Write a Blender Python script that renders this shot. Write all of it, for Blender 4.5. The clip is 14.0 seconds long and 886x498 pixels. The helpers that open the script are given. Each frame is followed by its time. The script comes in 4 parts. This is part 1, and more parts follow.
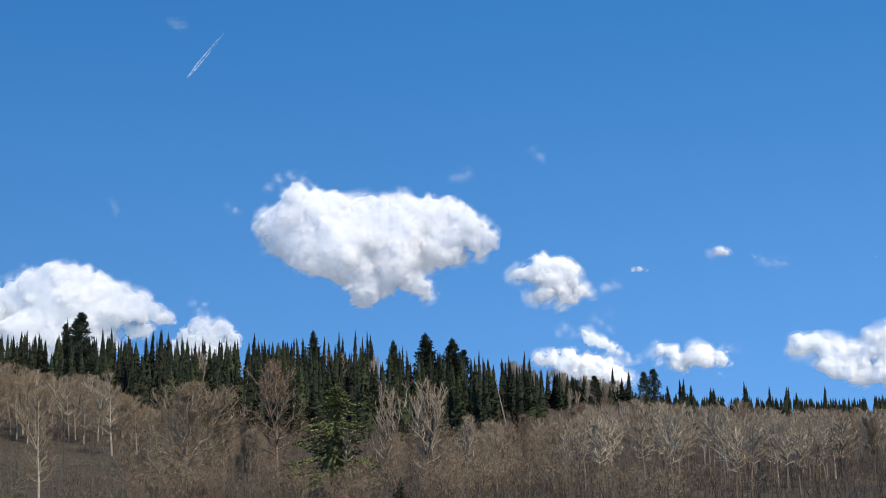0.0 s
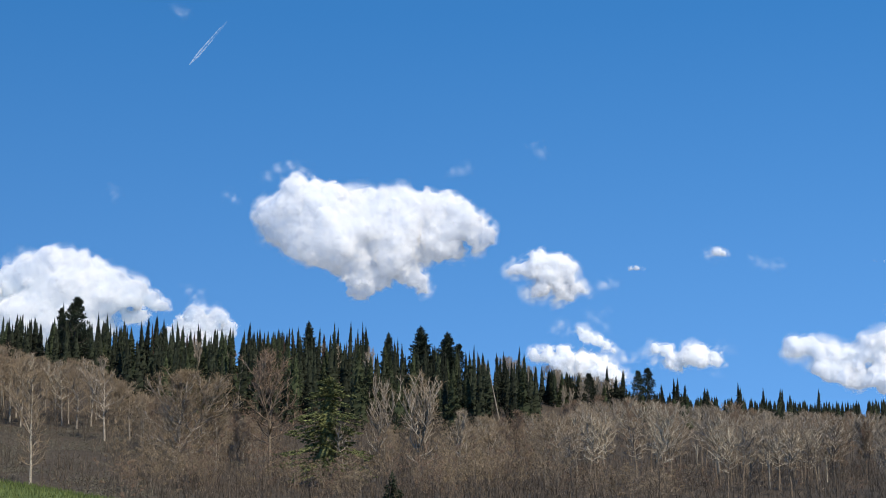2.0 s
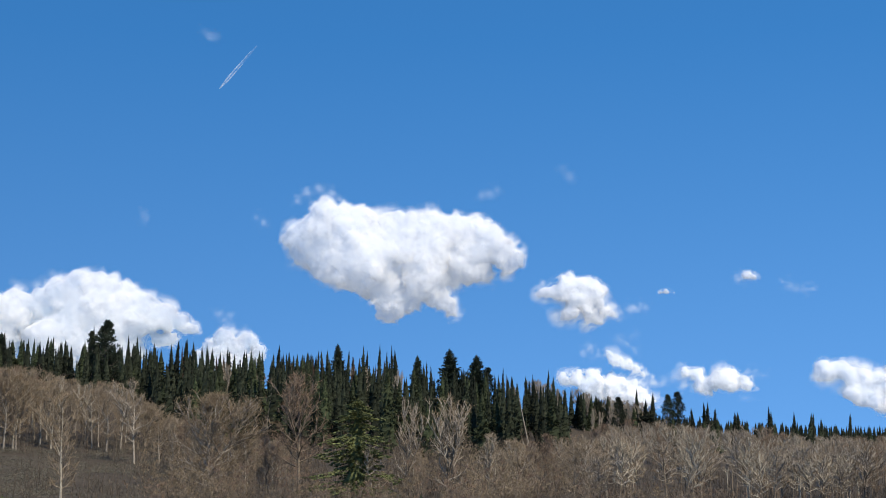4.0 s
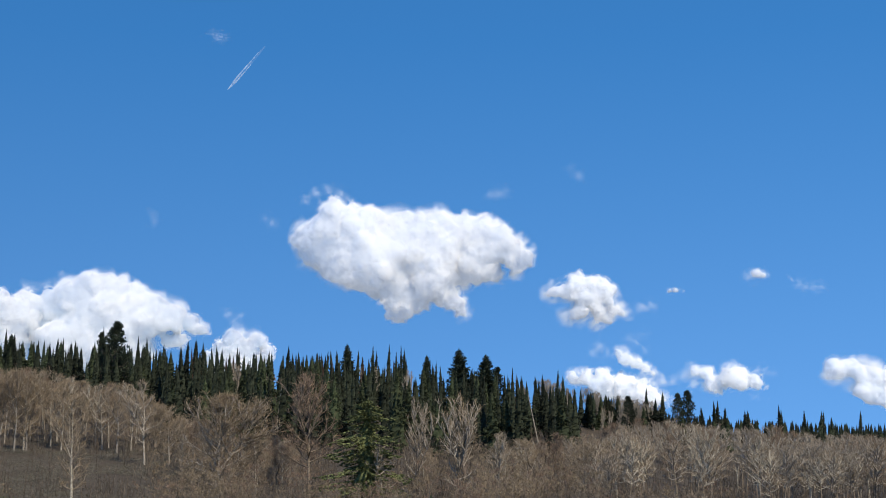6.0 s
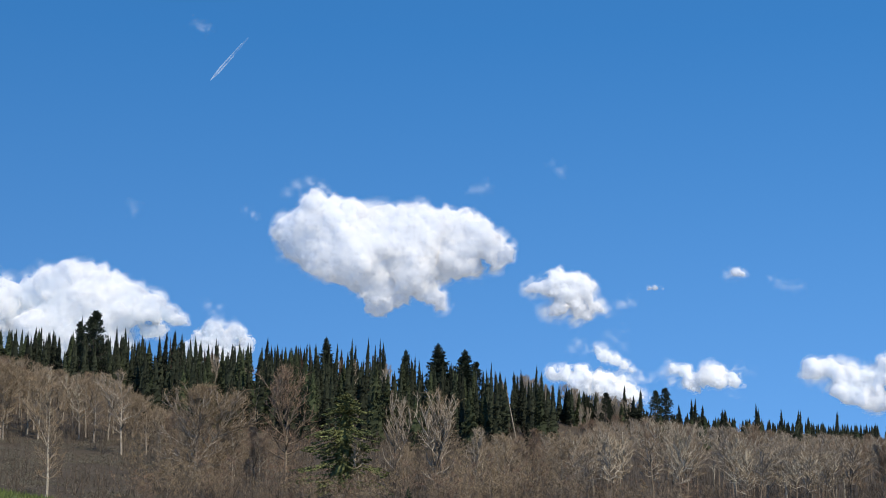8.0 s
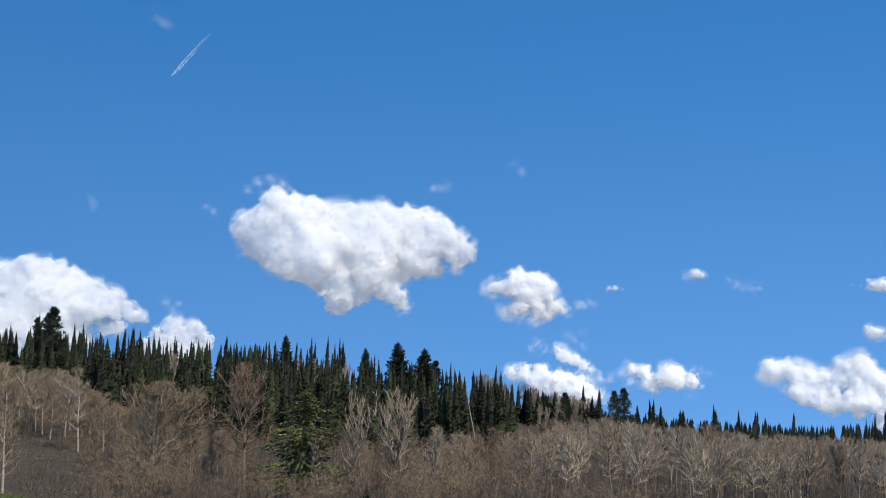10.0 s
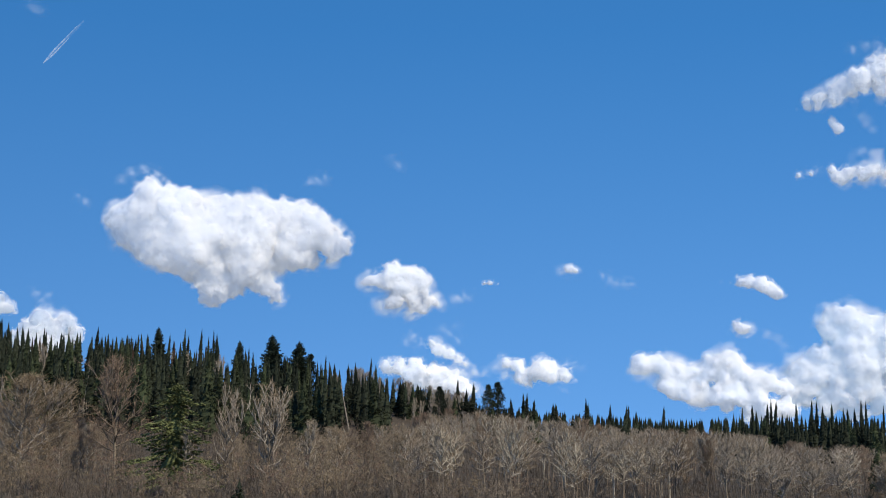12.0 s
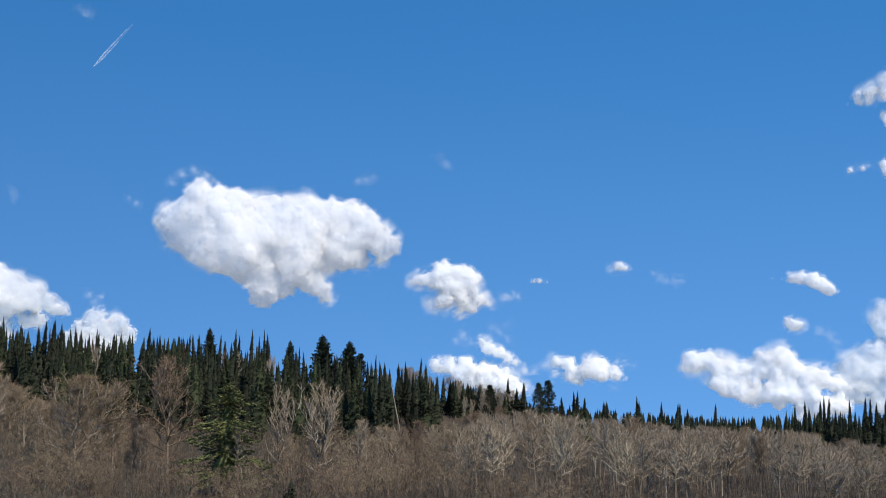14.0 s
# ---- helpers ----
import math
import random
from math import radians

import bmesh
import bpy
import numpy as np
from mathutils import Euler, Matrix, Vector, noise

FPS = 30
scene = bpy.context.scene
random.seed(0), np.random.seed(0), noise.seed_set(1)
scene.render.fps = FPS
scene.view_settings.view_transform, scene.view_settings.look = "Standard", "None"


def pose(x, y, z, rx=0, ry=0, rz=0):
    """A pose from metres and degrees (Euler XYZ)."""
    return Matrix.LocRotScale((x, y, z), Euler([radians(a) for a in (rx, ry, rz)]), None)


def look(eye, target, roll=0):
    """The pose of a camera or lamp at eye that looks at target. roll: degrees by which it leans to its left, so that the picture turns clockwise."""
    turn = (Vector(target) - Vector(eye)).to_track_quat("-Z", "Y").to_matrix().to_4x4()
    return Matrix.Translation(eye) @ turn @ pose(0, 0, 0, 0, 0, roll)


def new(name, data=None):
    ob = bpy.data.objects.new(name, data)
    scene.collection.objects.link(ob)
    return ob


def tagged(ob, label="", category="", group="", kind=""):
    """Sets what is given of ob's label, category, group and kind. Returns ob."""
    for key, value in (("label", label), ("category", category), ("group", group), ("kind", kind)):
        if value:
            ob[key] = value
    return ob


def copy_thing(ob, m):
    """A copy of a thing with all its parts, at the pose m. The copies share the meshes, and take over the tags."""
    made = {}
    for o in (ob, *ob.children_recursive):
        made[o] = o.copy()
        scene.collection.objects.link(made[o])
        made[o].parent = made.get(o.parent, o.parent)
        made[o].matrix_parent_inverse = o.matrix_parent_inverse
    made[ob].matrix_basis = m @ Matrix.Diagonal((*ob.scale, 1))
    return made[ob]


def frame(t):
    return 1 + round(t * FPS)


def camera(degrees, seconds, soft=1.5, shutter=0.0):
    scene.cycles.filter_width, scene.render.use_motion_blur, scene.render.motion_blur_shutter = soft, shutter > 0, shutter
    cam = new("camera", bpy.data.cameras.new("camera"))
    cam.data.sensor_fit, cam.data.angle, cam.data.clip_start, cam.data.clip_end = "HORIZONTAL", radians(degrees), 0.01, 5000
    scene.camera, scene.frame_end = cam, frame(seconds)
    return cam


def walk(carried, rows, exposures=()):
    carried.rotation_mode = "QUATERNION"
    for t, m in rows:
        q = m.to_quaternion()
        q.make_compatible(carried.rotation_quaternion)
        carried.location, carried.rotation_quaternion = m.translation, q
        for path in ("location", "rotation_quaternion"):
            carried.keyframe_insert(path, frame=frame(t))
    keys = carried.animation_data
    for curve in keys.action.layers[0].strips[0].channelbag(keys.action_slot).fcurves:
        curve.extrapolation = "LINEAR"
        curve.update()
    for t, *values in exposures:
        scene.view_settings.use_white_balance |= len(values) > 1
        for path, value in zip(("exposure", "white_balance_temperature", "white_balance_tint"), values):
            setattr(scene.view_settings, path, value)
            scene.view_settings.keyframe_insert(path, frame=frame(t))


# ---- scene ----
LENS = 32.55  # field of view across the picture, degrees
EYE = (0.0, 0.0, 1.6)

# seconds, heading (left positive), tilt and roll in degrees; the camera turns on one spot
WALK = [(0, -1.299, 8.965, -1.415),
        (0.5, -1.266, 8.952, -1.354),
        (1, -1.222, 9.206, -0.997),
        (1.5, -1.508, 8.957, -0.565),
        (2, -1.384, 8.728, 0.025),
        (2.5, -1.105, 9.285, 0.413),
        (3, -0.820, 9.544, 0.441),
        (3.5, -0.534, 9.609, 0.327),
        (5.8, 0.221, 9.569, -0.049),
        (6, 0.065, 9.594, -0.008),
        (6.5, 0.000, 9.400, -0.000),
        (7, -0.127, 9.333, 0.242),
        (7.5, -0.426, 9.297, 0.433),
        (8, -0.675, 9.384, 0.733),
        (8.2, -0.724, 9.459, 0.738),
        (10.3, -2.538, 9.360, 0.996),
        (10.5, -2.782, 9.442, 0.968),
        (11, -3.605, 9.457, 0.938),
        (11.5, -5.120, 9.367, 0.893),
        (12, -6.919, 9.199, 0.816),
        (12.5, -8.037, 9.078, 0.910),
        (13, -7.541, 9.485, 0.966),
        (13.5, -6.586, 9.552, 0.814),
        (14, -5.046, 9.128, 0.625),]


def aim(turn, tilt, roll):
    return pose(*EYE, 90 + tilt, 0, turn) @ pose(0, 0, 0, 0, 0, roll)


cam = camera(LENS, 14.0, soft=0.4)
walk(cam, [(t, aim(a, b, c)) for t, a, b, c in WALK], [(0, 0.22), (8.2, 0.2), (11.5, 0.16), (14, 0.16)])

# ---- world and sun ----
SUN_BEARING, SUN_HEIGHT = 150.0, 41.0  # clockwise from the viewing direction, above the horizon
world = bpy.data.worlds.new("sky")
scene.world = world
world.use_nodes = True
wt = world.node_tree
wt.nodes.clear()
sky = wt.nodes.new("ShaderNodeTexSky")
sky.sky_type = "NISHITA"
sky.sun_disc = False
sky.sun_elevation, sky.sun_rotation = radians(SUN_HEIGHT), radians(360 - SUN_BEARING)
sky.altitude, sky.air_density, sky.dust_density, sky.ozone_density = 2400, 1.0, 0.5, 3.5
sat = wt.nodes.new("ShaderNodeHueSaturation")
sat.inputs["Hue"].default_value = 0.496
wc = wt.nodes.new("ShaderNodeTexCoord")
lift = wt.nodes.new("ShaderNodeMapping")  # thin mountain air: little whitening toward the horizon
lift.inputs["Location"].default_value = (0, 0, 0.3)
lift.inputs["Scale"].default_value = (1, 1, 0.62)
wt.links.new(wc.outputs["Generated"], lift.inputs["Vector"])
wt.links.new(lift.outputs[0], sky.inputs["Vector"])
rise = wt.nodes.new("ShaderNodeSeparateXYZ")
haze = wt.nodes.new("ShaderNodeMapRange")  # the blue pales a little toward the horizon
haze.inputs[1].default_value, haze.inputs[2].default_value = 0.05, 0.3
haze.inputs[3].default_value, haze.inputs[4].default_value = 1.17, 1.26
wt.links.new(wc.outputs["Generated"], rise.inputs[0])
wt.links.new(rise.outputs["Z"], haze.inputs[0])
wt.links.new(haze.outputs[0], sat.inputs["Saturation"])
bg = wt.nodes.new("ShaderNodeBackground")
bg.inputs["Strength"].default_value = 0.173
wo = wt.nodes.new("ShaderNodeOutputWorld")
wt.links.new(sky.outputs[0], sat.inputs["Color"])
wt.links.new(sat.outputs[0], bg.inputs["Color"])
wt.links.new(bg.outputs[0], wo.inputs["Surface"])

sun = new("sun", bpy.data.lights.new("sun", "SUN"))
sun.data.energy, sun.data.angle, sun.data.color = 3.75, radians(0.53), (1.0, 0.92, 0.79)
sb, sh = radians(SUN_BEARING), radians(SUN_HEIGHT)
toward = Vector((math.sin(sb) * math.cos(sh), math.cos(sb) * math.cos(sh), math.sin(sh)))
sun.matrix_world = look(toward * 100, (0, 0, 0))


# ---- materials ----
def ramp(nt, source, stops):
    node = nt.nodes.new("ShaderNodeValToRGB")
    el = node.color_ramp.elements
    while len(el) < len(stops):
        el.new(0.5)
    for e, (p, c) in zip(el, stops):
        e.position, e.color = p, (*c, 1)
    nt.links.new(source, node.inputs[0])
    return node.outputs[0]


def noise_node(nt, scale, detail=4.0, rough=0.6):
    co = nt.nodes.new("ShaderNodeTexCoord")
    n = nt.nodes.new("ShaderNodeTexNoise")
    n.inputs["Scale"].default_value, n.inputs["Detail"].default_value, n.inputs["Roughness"].default_value = scale, detail, rough
    nt.links.new(co.outputs["Object"], n.inputs["Vector"])
    return n.outputs["Fac"]


def blend(nt, fac, a, b, how="MIX"):
    m = nt.nodes.new("ShaderNodeMix")
    m.data_type, m.blend_type = "RGBA", how
    for sock, v in ((m.inputs[0], fac), (m.inputs[6], a), (m.inputs[7], b)):
        if isinstance(v, (int, float)):
            sock.default_value = v
        elif isinstance(v, tuple):
            sock.default_value = (*v, 1)
        else:
            nt.links.new(v, sock)
    return m.outputs[2]


def surface(name, coarse, fine, coarse_scale, fine_scale, rough=0.9, vary=0.0, bump=0.3, through_light=0.0, island=0.0):
    """A matt natural surface: two scales of noise, a shade of its own for each object and each loose piece."""
    m = bpy.data.materials.new(name)
    m.use_nodes = True
    nt = m.node_tree
    bsdf = nt.nodes["Principled BSDF"]
    bsdf.inputs["Roughness"].default_value = rough
    bsdf.inputs["Specular IOR Level"].default_value = 0.12
    a = ramp(nt, noise_node(nt, coarse_scale), [(0.3, coarse[0]), (0.7, coarse[1])])
    fine_fac = noise_node(nt, fine_scale, 6)
    b = ramp(nt, fine_fac, [(0.38, fine[0]), (0.62, fine[1])])
    col = blend(nt, 0.5, a, b)
    if vary:
        info = nt.nodes.new("ShaderNodeObjectInfo")
        g = ramp(nt, info.outputs["Random"], [(0.0, (1 - vary,) * 3), (0.5, (1, 1 - vary * 0.15, 1 - vary * 0.3)), (1.0, (1 + vary, 1 + vary, 1 + vary * 0.7))])
        col = blend(nt, 1.0, col, g, "MULTIPLY")
    if island:
        geo = nt.nodes.new("ShaderNodeNewGeometry")
        g = ramp(nt, geo.outputs["Random Per Island"], [(0.0, (1 - island,) * 3), (1.0, (1 + island,) * 3)])
        col = blend(nt, 1.0, col, g, "MULTIPLY")
    nt.links.new(col, bsdf.inputs["Base Color"])
    if bump:
        bn = nt.nodes.new("ShaderNodeBump")
        bn.inputs["Strength"].default_value, bn.inputs["Distance"].default_value = bump, 0.05
        nt.links.new(fine_fac, bn.inputs["Height"])
        nt.links.new(bn.outputs[0], bsdf.inputs["Normal"])
    if through_light:
        tr = nt.nodes.new("ShaderNodeBsdfTranslucent")
        mix = nt.nodes.new("ShaderNodeMixShader")
        mix.inputs[0].default_value = through_light
        nt.links.new(col, tr.inputs["Color"])
        nt.links.new(bsdf.outputs[0], mix.inputs[1])
        nt.links.new(tr.outputs[0], mix.inputs[2])
        nt.links.new(mix.outputs[0], nt.nodes["Material Output"].inputs["Surface"])
    return m


FIR = surface("fir_needles", ((0.016, 0.021, 0.014), (0.032, 0.039, 0.024)), ((0.013, 0.018, 0.012), (0.044, 0.052, 0.031)), 0.5, 5, 0.75, 0.5, 0, 0.12, 0.4)
FIR_OLIVE = surface("olive_fir_needles", ((0.027, 0.036, 0.019), (0.05, 0.062, 0.03)), ((0.022, 0.03, 0.016), (0.068, 0.08, 0.04)), 0.5, 5, 0.75, 0.35, 0, 0.12, 0.4)
FIR_RUST = surface("dead_fir_needles", ((0.05, 0.032, 0.022), (0.085, 0.054, 0.037)), ((0.04, 0.026, 0.018), (0.11, 0.07, 0.048)), 0.5, 5, 0.85, 0.3, 0, 0.1, 0.4)
SPRUCE = surface("spruce_needles", ((0.075, 0.09, 0.038), (0.16, 0.175, 0.068)), ((0.05, 0.06, 0.028), (0.23, 0.235, 0.095)), 0.5, 5, 0.7, 0.1, 0, 0.15, 0.35)
PINE = surface("pine_needles", ((0.018, 0.025, 0.017), (0.036, 0.046, 0.028)), ((0.016, 0.022, 0.015), (0.05, 0.062, 0.036)), 0.5, 5, 0.75, 0.15, 0, 0.12, 0.35)
FIR_BARK = surface("fir_bark", ((0.10, 0.08, 0.065), (0.18, 0.15, 0.13)), ((0.07, 0.055, 0.045), (0.2, 0.17, 0.15)), 1.5, 18, 0.95, 0.2)
ASPEN_BARK = surface("aspen_bark", ((0.18, 0.153, 0.115), (0.43, 0.375, 0.3)), ((0.06, 0.05, 0.037), (0.58, 0.51, 0.415)), 0.8, 9, 0.85, 0.25)
GREY_BARK = surface("grey_bark", ((0.08, 0.061, 0.043), (0.235, 0.19, 0.142)), ((0.038, 0.029, 0.021), (0.32, 0.262, 0.2)), 0.8, 9, 0.9, 0.25)
LIMB_BARK = surface("limb_bark", ((0.15, 0.118, 0.085), (0.32, 0.26, 0.195)), ((0.07, 0.055, 0.04), (0.42, 0.35, 0.265)), 0.8, 9, 0.9, 0.25)
TWIG = surface("aspen_twigs", ((0.18, 0.134, 0.087), (0.3, 0.225, 0.15)), ((0.14, 0.105, 0.069), (0.36, 0.275, 0.185)), 0.6, 9, 0.9, 0.22, 0, 0, 0.5)
TWIG_GREY = surface("grey_twigs", ((0.205, 0.16, 0.112), (0.345, 0.272, 0.197)), ((0.16, 0.125, 0.088), (0.42, 0.335, 0.243)), 0.6, 9, 0.9, 0.22, 0, 0, 0.5)
TWIG_RED = surface("red_brown_twigs", ((0.17, 0.113, 0.078), (0.275, 0.188, 0.132)), ((0.135, 0.09, 0.062), (0.315, 0.218, 0.157)), 0.6, 9, 0.9, 0.2, 0, 0, 0.5)
CATKIN = surface("catkins", ((0.26, 0.2, 0.11), (0.36, 0.285, 0.165)), ((0.23, 0.18, 0.1), (0.4, 0.32, 0.2)), 0.6, 9, 0.9, 0.18, 0, 0.2, 0.3)
SAGE = surface("sagebrush_leaves", ((0.108, 0.095, 0.066), (0.185, 0.162, 0.118)), ((0.085, 0.074, 0.05), (0.22, 0.195, 0.142)), 0.15, 4, 0.95, 0, 0, 0.1, 0.22)
SCRUB = surface("dead_scrub", ((0.09, 0.067, 0.046), (0.17, 0.128, 0.088)), ((0.06, 0.045, 0.03), (0.22, 0.17, 0.118)), 0.15, 4, 0.95, 0, 0, 0, 0.65)
GRASS = surface("spring_grass", ((0.1, 0.13, 0.038), (0.15, 0.18, 0.055)), ((0.08, 0.105, 0.032), (0.18, 0.205, 0.07)), 0.3, 6, 0.8, 0, 0, 0.25, 0.35)


def ground_material():
    m = surface("hill_soil", ((0.05, 0.038, 0.025), (0.115, 0.088, 0.06)), ((0.036, 0.028, 0.018), (0.14, 0.108, 0.074)), 0.08, 2.5, 0.95, 0, 0.6)
    nt = m.node_tree
    bsdf = nt.nodes["Principled BSDF"]
    old = bsdf.inputs["Base Color"].links[0].from_socket
    co = nt.nodes.new("ShaderNodeTexCoord")
    sep = nt.nodes.new("ShaderNodeSeparateXYZ")
    nt.links.new(co.outputs["Object"], sep.inputs[0])
    near = nt.nodes.new("ShaderNodeMapRange")
    near.inputs[1].default_value, near.inputs[2].default_value = 52, 44
    nt.links.new(sep.outputs["Y"], near.inputs[0])
    turf = ramp(nt, noise_node(nt, 1.2, 6), [(0.3, (0.085, 0.115, 0.03)), (0.7, (0.15, 0.18, 0.05))])
    far = nt.nodes.new("ShaderNodeMapRange")  # unseen ground beyond the ridge, paled to bounce light onto cloud undersides
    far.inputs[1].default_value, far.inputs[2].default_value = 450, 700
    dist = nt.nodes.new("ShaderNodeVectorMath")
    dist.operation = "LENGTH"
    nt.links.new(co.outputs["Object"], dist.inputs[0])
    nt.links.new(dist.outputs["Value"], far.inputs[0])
    pale_bounce = ramp(nt, noise_node(nt, 0.01, 6), [(0.3, (0.32, 0.32, 0.31)), (0.7, (0.42, 0.42, 0.41))])
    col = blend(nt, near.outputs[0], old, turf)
    nt.links.new(blend(nt, far.outputs[0], col, pale_bounce), bsdf.inputs["Base Color"])
    return m


def cloud_material(name, thin, depth=250.0, white=0.89):
    """thin: 0 for the dense body; above that, how much of a fringe lets the sky through."""
    m = bpy.data.materials.new(name)
    m.use_nodes = True
    nt = m.node_tree
    nt.nodes.clear()
    out = nt.nodes.new("ShaderNodeOutputMaterial")
    d = nt.nodes.new("ShaderNodeBsdfPrincipled")
    d.inputs["Base Color"].default_value = (white, white * 0.967, white * 0.92, 1)
    d.inputs["Roughness"].default_value = 1.0
    d.inputs["Specular IOR Level"].default_value = 0.0
    if not thin:
        d.inputs["Subsurface Weight"].default_value = 1.0
        d.inputs["Subsurface Radius"].default_value = (1, 1, 1)
        d.inputs["Subsurface Scale"].default_value = depth
    t = nt.nodes.new("ShaderNodeBsdfTranslucent")
    t.inputs[0].default_value = (0.97, 0.97, 0.97, 1)
    mix = nt.nodes.new("ShaderNodeMixShader")
    mix.inputs[0].default_value = 0.3 if thin else 0.0
    nt.links.new(d.outputs[0], mix.inputs[1])
    nt.links.new(t.outputs[0], mix.inputs[2])
    last = mix.outputs[0]
    if thin:
        tp = nt.nodes.new("ShaderNodeBsdfTransparent")
        mx = nt.nodes.new("ShaderNodeMixShader")
        fac = nt.nodes.new("ShaderNodeMapRange")
        fac.inputs[1].default_value, fac.inputs[2].default_value = 0.3, 0.6
        fac.inputs[3].default_value, fac.inputs[4].default_value = 0.0, 1.0 - thin
        nt.links.new(noise_node(nt, 0.09, 4, 0.6), fac.inputs[0])
        nt.links.new(fac.outputs[0], mx.inputs[0])
        nt.links.new(tp.outputs[0], mx.inputs[1])
        nt.links.new(last, mx.inputs[2])
        last = mx.outputs[0]
    nt.links.new(last, out.inputs["Surface"])
    return m


def fluff_material():
    m = bpy.data.materials.new("cloud_fluff")
    m.use_nodes = True
    nt = m.node_tree
    bsdf = nt.nodes["Principled BSDF"]
    bsdf.inputs["Base Color"].default_value = (0.99, 0.963, 0.915, 1)
    bsdf.inputs["Roughness"].default_value = 1.0
    bsdf.inputs["Specular IOR Level"].default_value = 0.0
    t = nt.nodes.new("ShaderNodeBsdfTranslucent")
    t.inputs[0].default_value = (0.97, 0.97, 0.97, 1)
    mix = nt.nodes.new("ShaderNodeMixShader")
    mix.inputs[0].default_value = 0.2
    nt.links.new(bsdf.outputs[0], mix.inputs[1])
    nt.links.new(t.outputs[0], mix.inputs[2])
    nt.links.new(mix.outputs[0], nt.nodes["Material Output"].inputs["Surface"])
    return m


CLOUD = cloud_material("cloud_body", 0, depth=260.0, white=0.94)
CLOUD_SMALL = cloud_material("small_cloud", 0, depth=90.0, white=0.95)
CLOUD_BANK = cloud_material("cloud_bank", 0, depth=400.0, white=0.8)
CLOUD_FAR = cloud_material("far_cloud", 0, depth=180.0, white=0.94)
CLOUD_FLUFF = fluff_material()
TRAIL = cloud_material("ice_trail", 0.7)
TRAIL_END = cloud_material("thin_ice_trail", 0.93)


# ---- building helpers ----
class Shape:
    """Collects vertices and faces of one mesh."""

    def __init__(self):
        self.v, self.f = [], []

    def tube(self, path, radii, sides):
        base = len(self.v)
        n = len(path)
        for i, p in enumerate(path):
            d = (path[min(i + 1, n - 1)] - path[max(i - 1, 0)])
            d = d.normalized() if d.length > 1e-6 else Vector((0, 0, 1))
            a = d.cross(Vector((0.3, 0.9, 0.1)) if abs(d.y) < 0.9 else Vector((1, 0, 0))).normalized()
            b = d.cross(a)
            for k in range(sides):
                w = 2 * math.pi * k / sides
                self.v.append(p + (a * math.cos(w) + b * math.sin(w)) * radii[i])
        for i in range(n - 1):
            for k in range(sides):
                k2 = (k + 1) % sides
                self.f.append((base + i * sides + k, base + i * sides + k2, base + (i + 1) * sides + k2, base + (i + 1) * sides + k))
        self.f.append(tuple(base + (n - 1) * sides + k for k in range(sides)))

    def tri(self, a, b, c):
        i = len(self.v)
        self.v += [a, b, c]
        self.f.append((i, i + 1, i + 2))

    def quad(self, a, b, c, d):
        i = len(self.v)
        self.v += [a, b, c, d]
        self.f.append((i, i + 1, i + 2, i + 3))

    def cone(self, a, b, r):
        """A tapering twig from a to its point b."""
        d = (b - a).normalized()
        u = d.cross(Vector((0.3, 0.9, 0.1))).normalized() * r
        w = d.cross(u)
        i = len(self.v)
        self.v += [a + u, a - u * 0.5 + w * 0.87, a - u * 0.5 - w * 0.87, b]
        self.f += [(i, i + 1, i + 3), (i + 1, i + 2, i + 3), (i + 2, i, i + 3)]

    def mesh(self, name, material, smooth=False, second=None):
        """second: another Shape and its material, for the same mesh."""
        me = bpy.data.meshes.new(name)
        me.materials.append(material)
        if second and second[0].f:
            n = len(self.v)
            me.from_pydata(self.v + second[0].v, [], self.f + [tuple(k + n for k in f) for f in second[0].f])
            me.materials.append(second[1])
            me.polygons.foreach_set("material_index", [0] * len(self.f) + [1] * len(second[0].f))
        else:
            me.from_pydata(self.v, [], self.f)
        if smooth:
            me.polygons.foreach_set("use_smooth", [True] * len(me.polygons))
        me.update()
        return me


def part(name, mesh, parent, label=""):
    ob = new(name, mesh)
    ob.parent = parent
    return tagged(ob, label)


def plant_all(makers, places, group):
    """Each place: (matrix, which maker). Builds one thing for each maker, copies it to its other places."""
    for which, (make, label, category) in enumerate(makers):
        spots = [m for m, w in places if w == which]
        if not spots:
            continue
        first = tagged(make(), label, category, group)
        for m in spots[1:]:
            copy_thing(first, m)
        first.matrix_basis = spots[0]


# ---- the lie of the land ----
BEARINGS = (-60, -17, -12.3, -3.9, 4.6, 8.75, 12.8, 16, 19, 24, 60)
CREST_Z = (30, 30.8, 30.1, 25.2, 20.3, 17.5, 14.5, 14.0, 14.2, 13.2, 12)
CREST_Y = (345, 345, 345, 330, 330, 350, 380, 390, 400, 400, 400)


def crest(bearing):
    return float(np.interp(bearing, BEARINGS, CREST_Z)), float(np.interp(bearing, BEARINGS, CREST_Y))


def land(x, y):
    """Height of the ground."""
    bearing = math.degrees(math.atan2(x, max(y, 1.0)))
    top, dist = crest(bearing)
    r = math.hypot(x, y) if y > 0 else 0.0
    s = (r - 70) / (dist - 70)
    if s <= 0:
        z = 0.0
    elif s <= 1:
        z = top * s ** 1.6
    else:
        z = top * max(0.0, 1 - ((s - 1) / 2.2) ** 2) if s < 3.2 else 0.0
    far = min(1.0, max(0.0, (r - 60) / 80))
    z += far * (0.5 * noise.noise(Vector((x * 0.03, y * 0.03, 0))) + 0.25 * noise.noise(Vector((x * 0.11, y * 0.11, 4))))
    # a grassy bank beside the camera, higher to its left
    z += 1.83 * math.exp(-(((x + 13) / 8.0) ** 2) - ((y - 38) / 9) ** 2)
    return z


